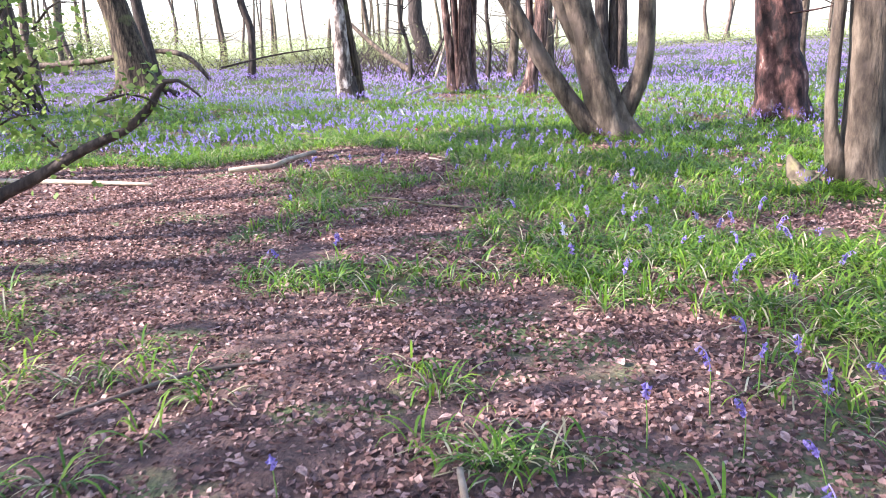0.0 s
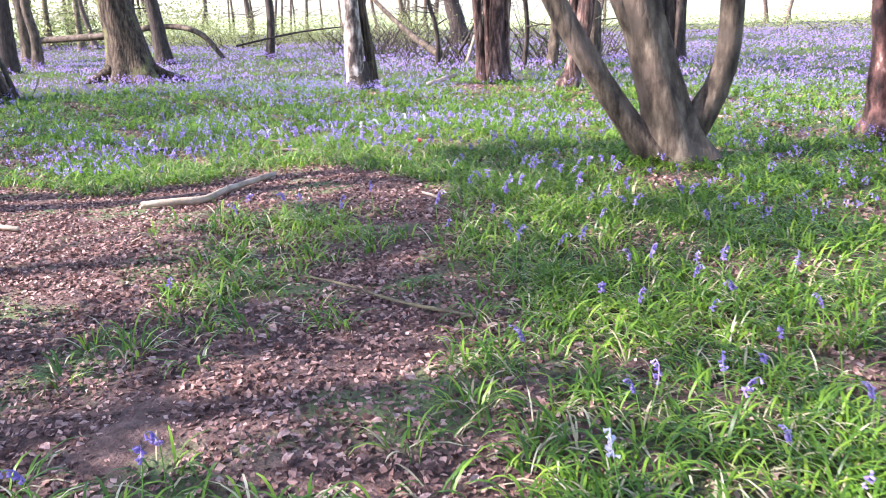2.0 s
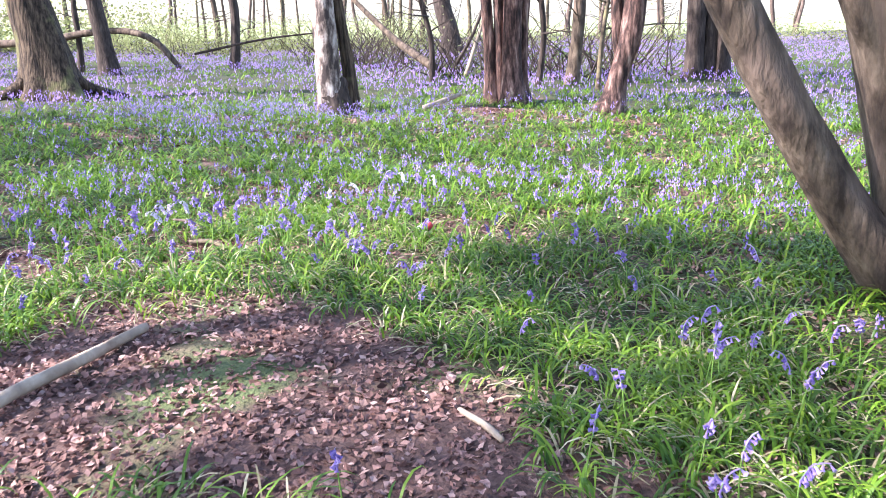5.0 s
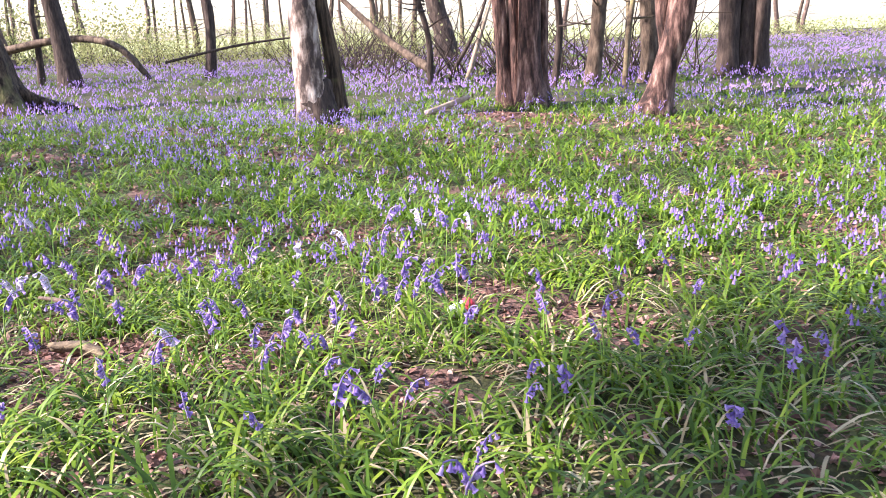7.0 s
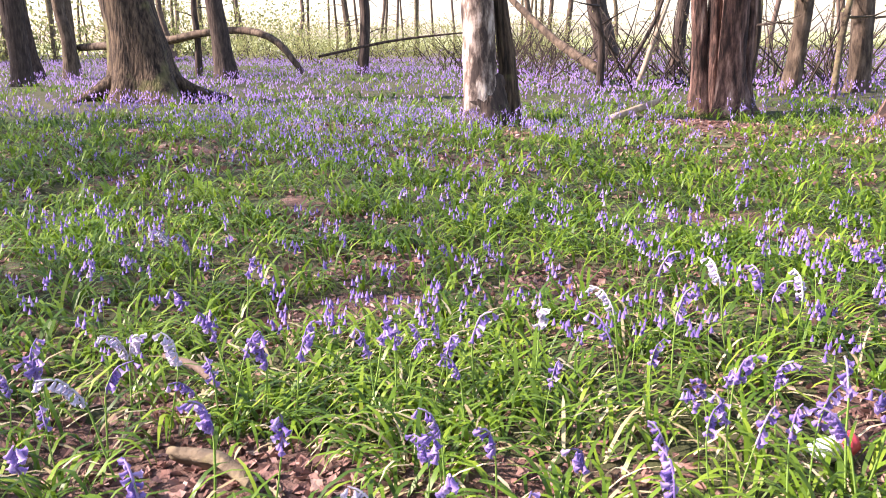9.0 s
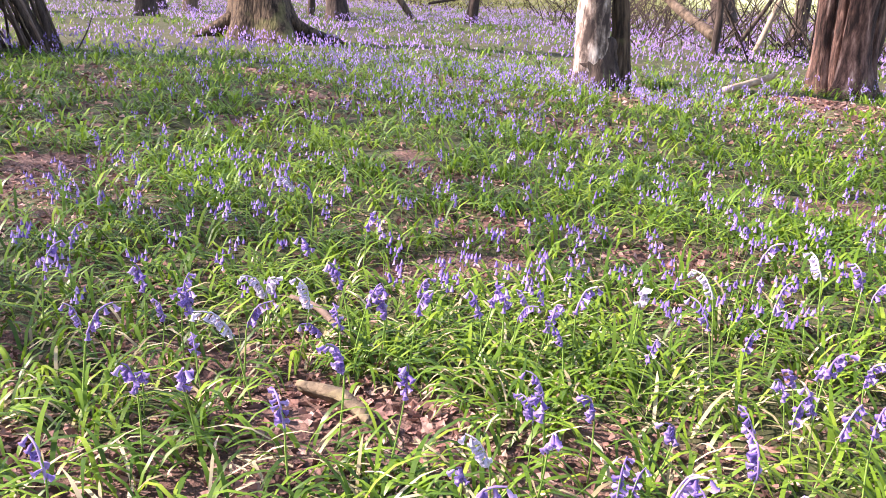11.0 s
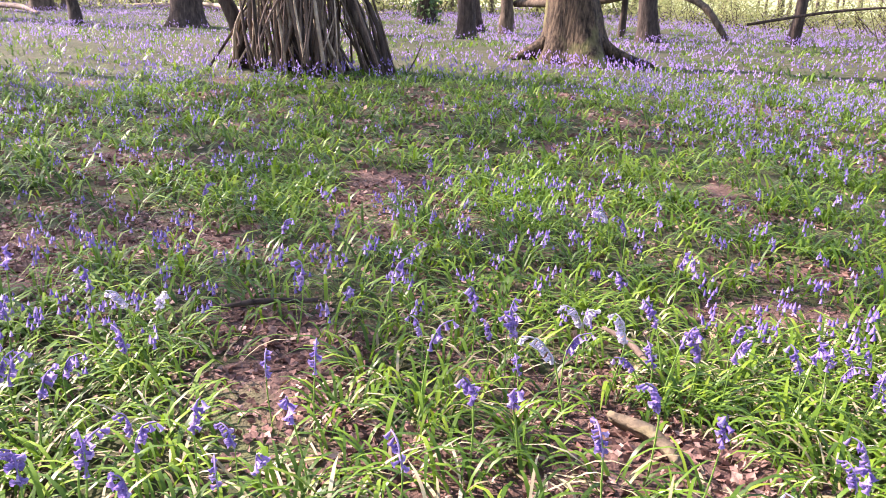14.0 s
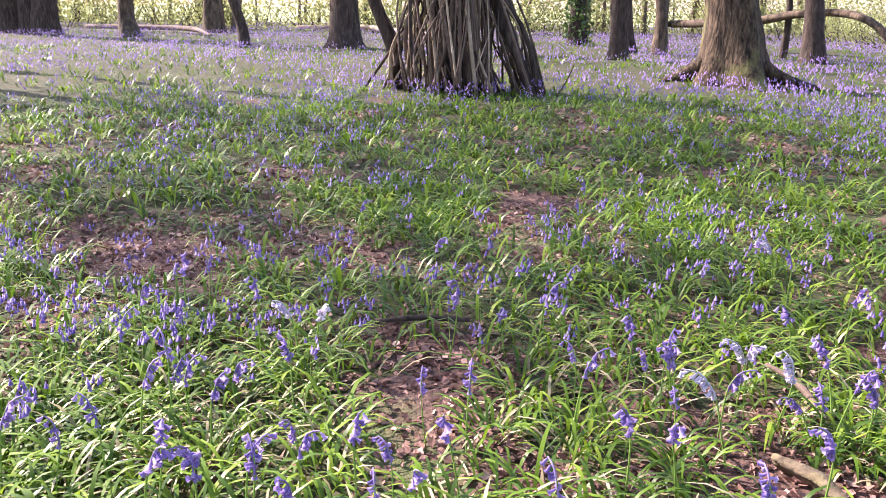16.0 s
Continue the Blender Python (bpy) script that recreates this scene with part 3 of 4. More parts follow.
def tree(name, label, at, stems, bark, group="woodland trees", leaves=0, height=9.0, spread_m=2.4, sides=14, rough=0.05, flare=0.6, seed=1, limbs=6, low_twigs=0, stem_bark=None, bent=0.0):
    """A tree: one or more stems given as (dx, dy, z, radius) from its foot, boughs above, and a crown of leaves."""
    r = np.random.default_rng(seed)
    foot = np.array([at[0], at[1], float(ground_z(at[0], at[1])) - 0.05])
    root = tagged(new(name), label, "tree", group)
    root.location = foot
    tops = []
    for k, st in enumerate(stems):
        st = [tuple(q) for q in st]
        if bent:
            st = [(q[0] + r.normal(0, bent) * (q[2] > 0.4), q[1], q[2], q[3]) for q in st]
            st.insert(-1, (st[-1][0] * 0.4 + st[-2][0] * 0.6 + r.normal(0, bent), st[-1][1], st[-1][2] * 0.5 + st[-2][2] * 0.5, st[-2][3] * 0.95))
        x, y, z, rad_ = st[-1]
        x0, y0, z0, _ = st[-2]
        if height > z + 1.0:
            g = (height - z) * 0.5
            dx, dy = (x - x0) / max(z - z0, 0.3) * 0.5, (y - y0) / max(z - z0, 0.3) * 0.5
            st.append((x + dx * g + r.normal(0, 0.15), y + dy * g, z + g, rad_ * 0.7))
            st.append((x + dx * g * 1.6, y + dy * g * 1.6 + r.normal(0, 0.2), height, rad_ * 0.25))
        ob = new("trunk" if k == 0 else "stem", raw_mesh("trunk", *tube(st, sides, 34 if sides > 8 else 18, rough, flare if st[0][2] < 0.1 else 0, 5, seed + k), [bark if k == 0 or stem_bark is None else stem_bark]))
        ob.parent = root
        tops.append(st)
    boughs = []
    for k in range(limbs):
        st = tops[k % len(tops)]
        a, b = st[-2], st[-1]
        t = r.uniform(-0.2, 0.8)
        o = np.array(a) * (1 - t) + np.array(b) * t
        ang = r.uniform(0, 6.283)
        L = spread_m * r.uniform(0.6, 1.1)
        tip = (o[0] + np.cos(ang) * L, o[1] + np.sin(ang) * L, min(o[2] + L * r.uniform(0.3, 0.8), height + 0.8), 0.008)
        mid = ((o[0] * 0.5 + tip[0] * 0.5), (o[1] * 0.5 + tip[1] * 0.5), o[2] + (tip[2] - o[2]) * 0.35, a[3] * 0.25)
        boughs.append(tube([(o[0], o[1], o[2], a[3] * 0.42), mid, tip], 5, 6, 0.05, seed=seed * 7 + k))
    for k in range(low_twigs):
        st = stems[k % len(stems)]
        z = r.uniform(1.0, 3.2)
        o = [np.interp(z, [q[2] for q in st], [q[w] for q in st]) for w in range(4)]
        ang, L = r.uniform(0, 6.283), r.uniform(0.7, 1.6)
        boughs.append(tube([(o[0], o[1], z, 0.02), (o[0] + np.cos(ang) * L * 0.5, o[1] + np.sin(ang) * L * 0.5, z + r.uniform(0, 0.3), 0.012), (o[0] + np.cos(ang) * L, o[1] + np.sin(ang) * L, z + r.uniform(-0.2, 0.5), 0.004)], 4, 6, 0.05, seed=seed * 11 + k))
    if boughs:
        ob = new("boughs", raw_mesh("boughs", *join(boughs), [bark]))
        ob.parent = root
    if leaves:
        cx = np.mean([s[-1][0] for s in tops])
        cy = np.mean([s[-1][1] for s in tops])
        v, f = crown((cx, cy, height - 0.4), spread_m, spread_m * 0.75, leaves, 0.17, seed + 50)
        ob = new("crown", raw_mesh("crown", v, f, [M_CANOPY], smooth=False))
        ob.parent = root
    return root


oak = tree("oak_tree", "stout oak with fissured brown bark and mossy spreading roots", (-9.12, 24.1), [[(0, 0, 0, 0.60), (-0.01, 0, 0.45, 0.48), (-0.07, 0, 1.0, 0.425), (-0.19, 0, 1.6, 0.385), (-0.36, 0, 2.4, 0.345), (-0.55, 0, 3.4, 0.32)]], M_OAK, leaves=900, height=11, spread_m=3.8, sides=34, rough=0.025, flare=0.5, seed=3)
for k_, pts in enumerate(([(0.34, 0.1, 0.44, 0.17), (0.62, 0.26, 0.24, 0.12), (0.92, 0.45, 0.11, 0.085), (1.25, 0.65, 0.02, 0.045)], [(-0.4, -0.2, 0.35, 0.16), (-0.7, -0.4, 0.14, 0.12), (-1.0, -0.6, 0.03, 0.05)])):
    ob = new("root", raw_mesh("root", *tube(pts, 10, 12, 0.06, seed=60 + k_), [M_OAK]))
    ob.parent = oak
birch = tree("birch_tree", "old birch with white peeling bark, dark and split below", (-2.9, 21.1), [[(0, 0, 0, 0.25), (-0.02, 0, 0.5, 0.20), (-0.05, 0, 1.3, 0.18), (-0.14, 0, 3.0, 0.17)], [(0.26, 0.25, 0, 0.13), (0.23, 0.25, 0.7, 0.10), (0.12, 0.25, 1.6, 0.085), (-0.02, 0.28, 3.0, 0.08)]], M_BIRCH, leaves=500, height=10, spread_m=2.4, seed=5, flare=0.4, rough=0.06, sides=20, stem_bark=M_OAK)
ob = new("rough_foot", raw_mesh("rough_foot", *tube([(0.02, -0.01, 0, 0.30), (0.02, -0.01, 0.22, 0.245), (0.03, 0, 0.40, 0.205), (0.05, 0.03, 0.62, 0.15)], 22, 16, 0.09, 0.3, 7, 8), [M_DARK]))
ob.parent = birch
tree("twin_stemmed_tree", "reddish shaggy trunks grown together from one foot", (-0.2, 22.4), [[(0.10, 0, 0, 0.25), (0.06, 0, 0.4, 0.18), (0.06, 0, 1.2, 0.165), (0.12, 0, 3.0, 0.16)], [(-0.28, 0.1, 0, 0.14), (-0.30, 0.1, 0.5, 0.10), (-0.34, 0.1, 1.3, 0.09), (-0.44, 0.1, 3, 0.085)], [(-0.12, 0.12, 0, 0.13), (-0.14, 0.12, 0.5, 0.10), (-0.16, 0.12, 1.3, 0.09), (-0.2, 0.12, 3, 0.08)], [(0.24, 0.2, 0, 0.14), (0.22, 0.2, 0.5, 0.10), (0.23, 0.2, 1.3, 0.095), (0.32, 0.2, 3, 0.09)]], M_RED, leaves=500, height=10, spread_m=2.6, seed=7, flare=0.7, rough=0.08)
tree("three_limbed_tree", "grey-brown tree with a leaning limb on either side", (2.0, 12.25), [[(0.06, 0, 0, 0.31), (-0.03, 0, 0.35, 0.24), (-0.19, 0, 0.9, 0.21), (-0.42, 0, 1.7, 0.185), (-0.72, 0, 3.0, 0.17)],
     [(-0.12, -0.05, 0.05, 0.15), (-0.45, -0.05, 0.45, 0.12), (-0.85, -0.1, 1.05, 0.105), (-1.22, -0.1, 1.7, 0.10), (-1.9, -0.1, 3.0, 0.09)], [(0.12, 0.02, 0.30, 0.17), (0.33, 0.02, 0.62, 0.12), (0.45, 0.02, 1.0, 0.105), (0.47, 0.02, 1.6, 0.10), (0.42, 0, 3.0, 0.095)], [(-0.26, -0.03, 1.05, 0.10), (-0.56, -0.03, 1.6, 0.09), (-1.05, 0, 3.0, 0.07)]], M_GREY, leaves=700, height=8, spread_m=2.8, sides=26, seed=9, flare=0.35, rough=0.045)
tree("shaggy_tree", "broad dark red trunk with torn bark and burrs", (4.72, 14.0), [[(0.02, 0, 0, 0.40), (0.02, 0, 0.3, 0.30), (0.0, 0, 0.65, 0.33), (-0.06, 0, 1.0, 0.26), (-0.10, 0, 1.5, 0.285), (-0.2, 0, 3, 0.25)]], M_TORN, leaves=600, height=9, spread_m=2.8, sides=30, rough=0.07, flare=0.45, seed=11, low_twigs=2)
tree("forked_tree", "smooth grey-green trunk forking near the ground", (3.62, 8.53), [[(0, 0, 0, 0.22), (0, 0, 0.35, 0.175), (0.0, 0, 0.9, 0.155), (-0.03, 0, 1.8, 0.145), (-0.08, 0, 3, 0.14)], [(-0.16, 0, 0.1, 0.12), (-0.26, 0, 0.5, 0.06), (-0.28, 0, 1.0, 0.05), (-0.25, 0, 1.8, 0.048), (-0.2, 0, 3, 0.05)], [(0.30, 0.1, 0, 0.16), (0.36, 0.1, 0.6, 0.12), (0.40, 0.1, 1.3, 0.12), (0.34, 0.1, 3, 0.11)]], M_GREY, leaves=600, height=8, spread_m=2.6, sides=20, seed=13, flare=0.3)
tree("twisted_tree", "twisted leaning trunk with a pale bare wound", (1.42, 20.9), [[(-0.12, 0, 0, 0.26), (-0.04, 0, 0.35, 0.17), (0.05, 0, 0.75, 0.15), (0.16, 0, 1.15, 0.17), (0.22, 0, 1.7, 0.16), (0.26, 0, 3, 0.14)], [(0.05, 0.1, 0.8, 0.09), (-0.02, 0.1, 1.4, 0.09), (-0.05, 0.1, 3.0, 0.08)]], M_RED, leaves=300, height=8, spread_m=2.2, seed=15, flare=0.6, rough=0.09)
tree("clustered_tree", "dark trunks standing close in a cluster", (4.1, 27.6), [[(-0.28, 0, 0, 0.24), (-0.28, 0, 0.6, 0.2), (-0.30, 0, 3, 0.19)], [(0.08, 0.1, 0, 0.2), (0.08, 0.1, 0.6, 0.17), (0.1, 0.1, 3, 0.15)], [(0.36, 0, 0, 0.2), (0.34, 0, 0.6, 0.15), (0.30, 0, 3, 0.14)]], M_DARK, leaves=300, height=10, seed=17, flare=0.3)
tree("dark_tree", "dark slightly bent trunk rising from bluebells", (-11.9, 32.2), [[(0, 0, 0, 0.30), (-0.05, 0, 0.6, 0.25), (-0.12, 0, 1.3, 0.22), (-0.35, 0, 3, 0.2)]], M_DARK, leaves=250, height=10, seed=19, flare=0.3)
tree("straight_tree", "thin straight dark trunk", (-8.9, 34.4), [[(0, 0, 0, 0.17), (0, 0, 1, 0.15), (-0.05, 0, 3, 0.14)]], M_DARK, leaves=200, height=9, seed=21, flare=0.2, low_twigs=3, bent=0.07)
tree("leaning_tree", "dark tapering trunk leaning a little", (-2.65, 40.5), [[(0.1, 0, 0, 0.45), (0, 0, 1.0, 0.35), (-0.25, 0, 3, 0.3)]], M_DARK, leaves=300, height=11, seed=23, flare=0.3, bent=0.07)
tree("slim_tree", "slim sapling trunk with bare twigs", (-1.95, 27.0), [[(0, 0, 0, 0.07), (0, 0, 1, 0.055), (-0.15, 0, 3, 0.05)]], M_DARK, leaves=0, height=6, seed=25, flare=0.2, low_twigs=9, limbs=3, bent=0.07)
tree("slim_tree", "slim sapling trunk with bare twigs", (0.35, 25.5), [[(0, 0, 0, 0.07), (0.05, 0, 1, 0.06), (0.06, 0, 3, 0.055)]], M_DARK, leaves=0, height=6, seed=27, flare=0.2, low_twigs=7, limbs=3, bent=0.07)
tree("straight_tree", "thin grey trunk with dead side twigs", (1.15, 26.0), [[(-0.1, 0, 0, 0.15), (0, 0, 1, 0.125), (0.18, 0, 3, 0.11)]], M_GREY, leaves=150, height=8, seed=29, flare=0.2, low_twigs=6, bent=0.07)
tree("straight_tree", "thin grey trunk with dead side twigs", (2.15, 26.6), [[(0, 0, 0, 0.2), (0, 0, 0.5, 0.17), (0.0, 0, 3, 0.15)]], M_GREY, leaves=150, height=9, seed=31, flare=0.3, low_twigs=5, bent=0.07)
tree("slim_tree", "slim mossy stem with bare twigs", (1.5, 25.0), [[(0, 0, 0, 0.05), (0.1, 0, 1, 0.045), (0.35, 0, 3, 0.04)]], M_MOSSY, leaves=60, height=5, seed=33, flare=0.2, low_twigs=7, limbs=3, bent=0.07)
tree("straight_tree", "dark trunk standing behind reddish trees", (-0.5, 33.5), [[(0, 0, 0, 0.18), (0, 0, 1, 0.15), (0.02, 0, 3, 0.14)]], M_DARK, leaves=150, height=9, seed=35, flare=0.2, bent=0.07)
tree("straight_tree", "thin trunk beyond the broad shaggy tree", (7.2, 20.4), [[(0, 0, 0, 0.14), (0, 0, 1, 0.12), (0.05, 0, 3, 0.11)]], M_GREY, leaves=150, height=8, seed=37, flare=0.2, bent=0.07)
tree("dark_tree", "dark trunk with ridged bark rising from bluebells", (-17.4, 31.5), [[(0.1, 0, 0, 0.34), (0, 0, 0.8, 0.27), (-0.2, 0, 3, 0.25)]], M_DARK, leaves=250, height=10, seed=39, flare=0.3)
tree("straight_tree", "grey trunk rising from bluebells", (-18.2, 34.4), [[(0.05, 0, 0, 0.26), (0, 0, 0.8, 0.21), (-0.12, 0, 3, 0.19)]], M_GREY, leaves=200, height=10, seed=41, flare=0.3, bent=0.07)
tree("slim_tree", "slim dark stem rising from bluebells", (-13.6, 33.8), [[(0, 0, 0, 0.11), (0, 0, 1, 0.09), (0.15, 0, 3, 0.085)]], M_DARK, leaves=60, height=7, seed=43, flare=0.2, low_twigs=3, bent=0.07)
tree("twin_stemmed_tree", "two dark trunks grown close together", (-15.0, 28.4), [[(0, 0, 0, 0.25), (0, 0, 0.7, 0.2), (0.02, 0, 3, 0.19)], [(-0.25, 0.2, 0, 0.16), (-0.3, 0.2, 0.8, 0.13), (-0.5, 0.2, 3, 0.12)]], M_DARK, leaves=250, height=10, seed=45, flare=0.3)
tree("straight_tree", "grey trunk rising from bluebells", (-15.9, 31.3), [[(0, 0, 0, 0.2), (0, 0, 1, 0.16), (0.05, 0, 3, 0.15)]], M_GREY, leaves=200, height=9, seed=47, flare=0.3, bent=0.07)
ivy_tree = tree("ivy_clad_tree", "trunk wrapped in dark glossy ivy leaves", (-21.2, 33.8), [[(0, 0, 0, 0.32), (0, 0, 1, 0.27), (0.05, 0, 3, 0.25)]], M_DARK, leaves=200, height=10, seed=49, flare=0.3)
r = np.random.default_rng(4)
n = 900
a = r.uniform(0, 6.283, n)
rr = 0.3 + np.abs(r.normal(0, 0.12, n))
v, f = leaf_cards(np.stack([np.cos(a) * rr, np.sin(a) * rr, r.uniform(0.05, 4.5, n)], 1), 0.14, 5)
ob = new("ivy", raw_mesh("ivy", v, f, [M_IVY], smooth=False))
ob.parent = ivy_tree
tree("broad_tree", "broad dark ridged trunk among bluebells", (-22.9, 25.5), [[(0, 0, 0, 0.56), (0, 0, 0.7, 0.42), (-0.08, 0, 3, 0.40)]], M_DARK, leaves=300, height=11, seed=51, flare=0.35, sides=18)
tree("leaning_tree", "slim dark trunk leaning", (-24.2, 22.8), [[(0.1, 0, 0, 0.19), (0, 0, 0.7, 0.15), (-0.3, -0.3, 3, 0.14)]], M_DARK, leaves=150, height=9, seed=53, flare=0.3, bent=0.07)
tree("straight_tree", "grey trunk standing in bluebells", (-31.3, 22.1), [[(0.05, 0, 0, 0.32), (0, 0, 0.8, 0.26), (-0.15, 0, 3, 0.25)]], M_GREY, leaves=200, height=10, seed=55, flare=0.3, bent=0.07)
tree("broad_tree", "broad grey trunk far off in bluebells", (-36.0, 27.4), [[(0, 0, 0, 0.48), (0, 0, 0.8, 0.4), (0, 0, 3, 0.38)]], M_GREY, leaves=250, height=11, seed=57, flare=0.3)
tree("clustered_tree", "dark trunks far off standing in a cluster", (-35.0, 19.6), [[(-0.5, -0.3, 0, 0.5), (-0.5, -0.3, 0.8, 0.42), (-0.5, -0.3, 3, 0.4)], [(0.1, 0.2, 0, 0.4), (0.1, 0.2, 0.8, 0.36), (0.1, 0.2, 3, 0.34)], [(0.6, 0.6, 0, 0.5), (0.6, 0.6, 0.8, 0.42), (0.7, 0.7, 3, 0.4)]], M_DARK, leaves=300, height=11, seed=59, flare=0.3)

# unseen trees added beside and behind the walk; their crowns shade the ground
for n_, (x, y) in enumerate(((-9.7, 0.6), (-11.7, 5.7), (-7, -3), (3, -4), (-16.8, 12.9), (7.5, 6), (-3.5, -1.5), (8, 11), (-10.6, 8.2), (-9.6, 4.2), (-21.8, 10.4), (-18.6, 8.9), (-10.0, 9.0), (-23.5, 13.0))):
    tree("shade_tree", "unseen grey-barked tree added so its crown dapples the ground", (x, y), [[(0, 0, 0, 0.26), (0, 0, 1, 0.21), (0.1, 0, 3, 0.19)]], M_GREY, leaves=(3600, 1700, 1500, 900, 1300, 500, 1500, 500, 1000, 900, 1500, 800, 700, 2200)[n_], height=14 if n_ == 13 else 9 + n_ % 3, spread_m={1: 2.5, 8: 2.4, 11: 2.0, 12: 1.4}.get(n_, 3.6), seed=70 + n_, flare=0.3)

# far trees, the same few kinds again and again
far_kinds = [tree("far_tree", "slender woodland tree far off", (-6 + 5 * k, 47 + 3 * k), [[(0, 0, 0, 0.17 + 0.03 * k), (0.06, 0, 1, 0.13), (0.28 * k - 0.2, 0.05, 3, 0.11), (0.35 * k - 0.4, 0.2, 5, 0.08)]], (M_GREY, M_MOSSY, M_STICK)[k], leaves=160, height=9 + k, spread_m=2.2, sides=8, seed=90 + k, flare=0.2, limbs=7, low_twigs=9, group="far trees") for k in range(3)]
fr = np.random.default_rng(6)
count = 0
while count < 95:
    ang, dd = radians(fr.uniform(-27, 80)), fr.uniform(38, 66)
    x, y = -1.1 - math.sin(ang) * dd, 11.4 + math.cos(ang) * dd
    if ang < radians(8) and fr.random() < 0.45 or ang < radians(-12) and dd < 45:
        continue
    s = fr.uniform(0.45, 1.25)
    copy_thing(far_kinds[int(fr.integers(0, 3))], pose(x, y, float(ground_z(x, y)) - 0.05, 0, 0, fr.uniform(0, 360)) @ Matrix.Diagonal((s, s, 1, 1))).scale = (s, s, fr.uniform(0.7, 1.2))
    count += 1


# ---- undergrowth ----
def undergrowth(name, label, centres, height, width, leaves, size, mat, seed, twigs=14):
    """A bush thicket: bent twigs and many small leaves."""
    r = np.random.default_rng(seed)
    parts, pts = [], []
    for cx, cy in centres:
        z0 = float(ground_z(cx, cy))
        for _ in range(twigs):
            a, L = r.uniform(0, 6.283), r.uniform(0.4, 1.0)
            bx, by = cx + r.normal(0, width * 0.6), cy + r.normal(0, width * 0.6)
            ex, ey = bx + math.cos(a) * width * L * 0.8, by + math.sin(a) * width * L * 0.8
            top_z = z0 + height * L * r.uniform(0.4, 1.0)
            parts.append(tube([(bx, by, z0 - 0.03, 0.018), ((bx + ex) / 2 + r.normal(0, 0.15), (by + ey) / 2, (z0 + top_z) / 2 + r.normal(0, 0.2), 0.012), (ex, ey, top_z, 0.004)], 4, 6, 0.0, seed=1))
        q = r.normal(size=(leaves, 3)) * np.array([width * 0.55, width * 0.55, height * 0.3])
        q[:, 2] = np.minimum(np.abs(q[:, 2] + height * 0.3), height * r.uniform(0.75, 1.0, leaves))
        pts.append(q + np.array([cx, cy, z0]))
    ob = tagged(new(name, raw_mesh(name, *join(parts), [M_DARK])), label, "bush", kind="stuff")
    v, f = leaf_cards(np.concatenate(pts), size, seed + 3)
    lf = new("leaves", raw_mesh("leaves", v, f, [mat], smooth=False))
    lf.parent = ob


r = np.random.default_rng(8)
undergrowth("bush_thicket", "low pale green thicket behind the bluebells", [(x, 43 + 3 * r.random()) for x in np.arange(-17, -3, 1.6)], 1.7, 1.7, 2600, 0.065, M_SHRUB, 200, 40)
undergrowth("bush_thicket", "yellow-green leafy thicket closing the far wood", [(-20 - 1.5 * k, 52 - 1.55 * k + r.normal(0, 1.5)) for k in range(21)], 3.4, 2.4, 1400, 0.14, M_SHRUB, 210, 26)
undergrowth("bush_thicket", "low green hedge along the field", [(x, 52 + 3 * r.random()) for x in np.arange(-2, 32, 2.2)], 1.0, 1.9, 700, 0.10, M_SHRUB, 220, 14)
undergrowth("bramble_tangle", "bare brushwood tangle among thin trees", [(-1.2, 29.5), (0.8, 29), (2.2, 30), (-4.0, 34), (-5.5, 36)], 2.3, 1.8, 120, 0.06, M_SHRUB, 230, 60)


# ---- dead wood ----
def stick(name, label, pts, mat=None, sides=8, rings=14, rough=0.06, category="branch", group="", seed=1):
    ob = new(name, raw_mesh(name, *tube(pts, sides, rings, rough, seed=seed), [mat or M_STICK]))
    return tagged(ob, label, category, group)


stick("fallen_branch", "bent pale bare branch lying on leaf litter", [(-2.42, 10.40, 0.04, 0.024), (-2.2, 10.46, 0.05, 0.029), (-1.97, 10.58, 0.045, 0.031), (-1.9, 10.86, 0.06, 0.026), (-1.79, 11.2, 0.065, 0.025), (-1.69, 11.6, 0.06, 0.020)], M_PALE, 10, 22, 0.08)
stick("fallen_branch", "long straight grey branch on leaf litter", [(-5.2, 10.2, 0.04, 0.028), (-4.0, 9.9, 0.04, 0.026), (-3.0, 9.65, 0.03, 0.018)], M_PALE, 8, 14)
stick("fallen_stick", "brown stick lying across the path", [(-0.62, 8.62, 0.03, 0.005), (-0.3, 8.42, 0.035, 0.008), (0.0, 8.22, 0.02, 0.009), (0.42, 7.98, 0.03, 0.010)], M_MOSSY)
stick("fallen_stick", "dark twig lying among bluebell leaves", [(-3.52, 12.93, 0.05, 0.008), (-3.45, 13.05, 0.06, 0.011), (-3.33, 13.22, 0.05, 0.009)], M_DARK)
stick("fallen_stick", "pale dead twig lying among bluebell leaves", [(-2.42, 13.70, 0.06, 0.007), (-2.28, 13.64, 0.06, 0.011), (-2.13, 13.52, 0.04, 0.008)], M_STICK)
stick("fallen_stick", "thin twig lying on dead leaves", [(-1.2, 4.2, 0.02, 0.008), (-0.8, 4.6, 0.03, 0.010), (-0.5, 4.75, 0.02, 0.007)])
stick("fallen_stick", "thin twig lying on dead leaves", [(0.45, 3.2, 0.02, 0.014), (0.43, 3.5, 0.03, 0.014), (0.40, 3.75, 0.03, 0.012)], M_PALE)
stick("fallen_stick", "short broken stick on the path", [(-0.22, 10.9, 0.03, 0.010), (-0.12, 10.78, 0.03, 0.013), (-0.06, 10.68, 0.03, 0.010)], M_PALE)
stick("fallen_log", "short pale log lying in grass", [(-1.45, 20.9, 0.10, 0.035), (-1.15, 21.5, 0.16, 0.04), (-0.98, 21.9, 0.2, 0.032)], M_PALE, 10, 12)
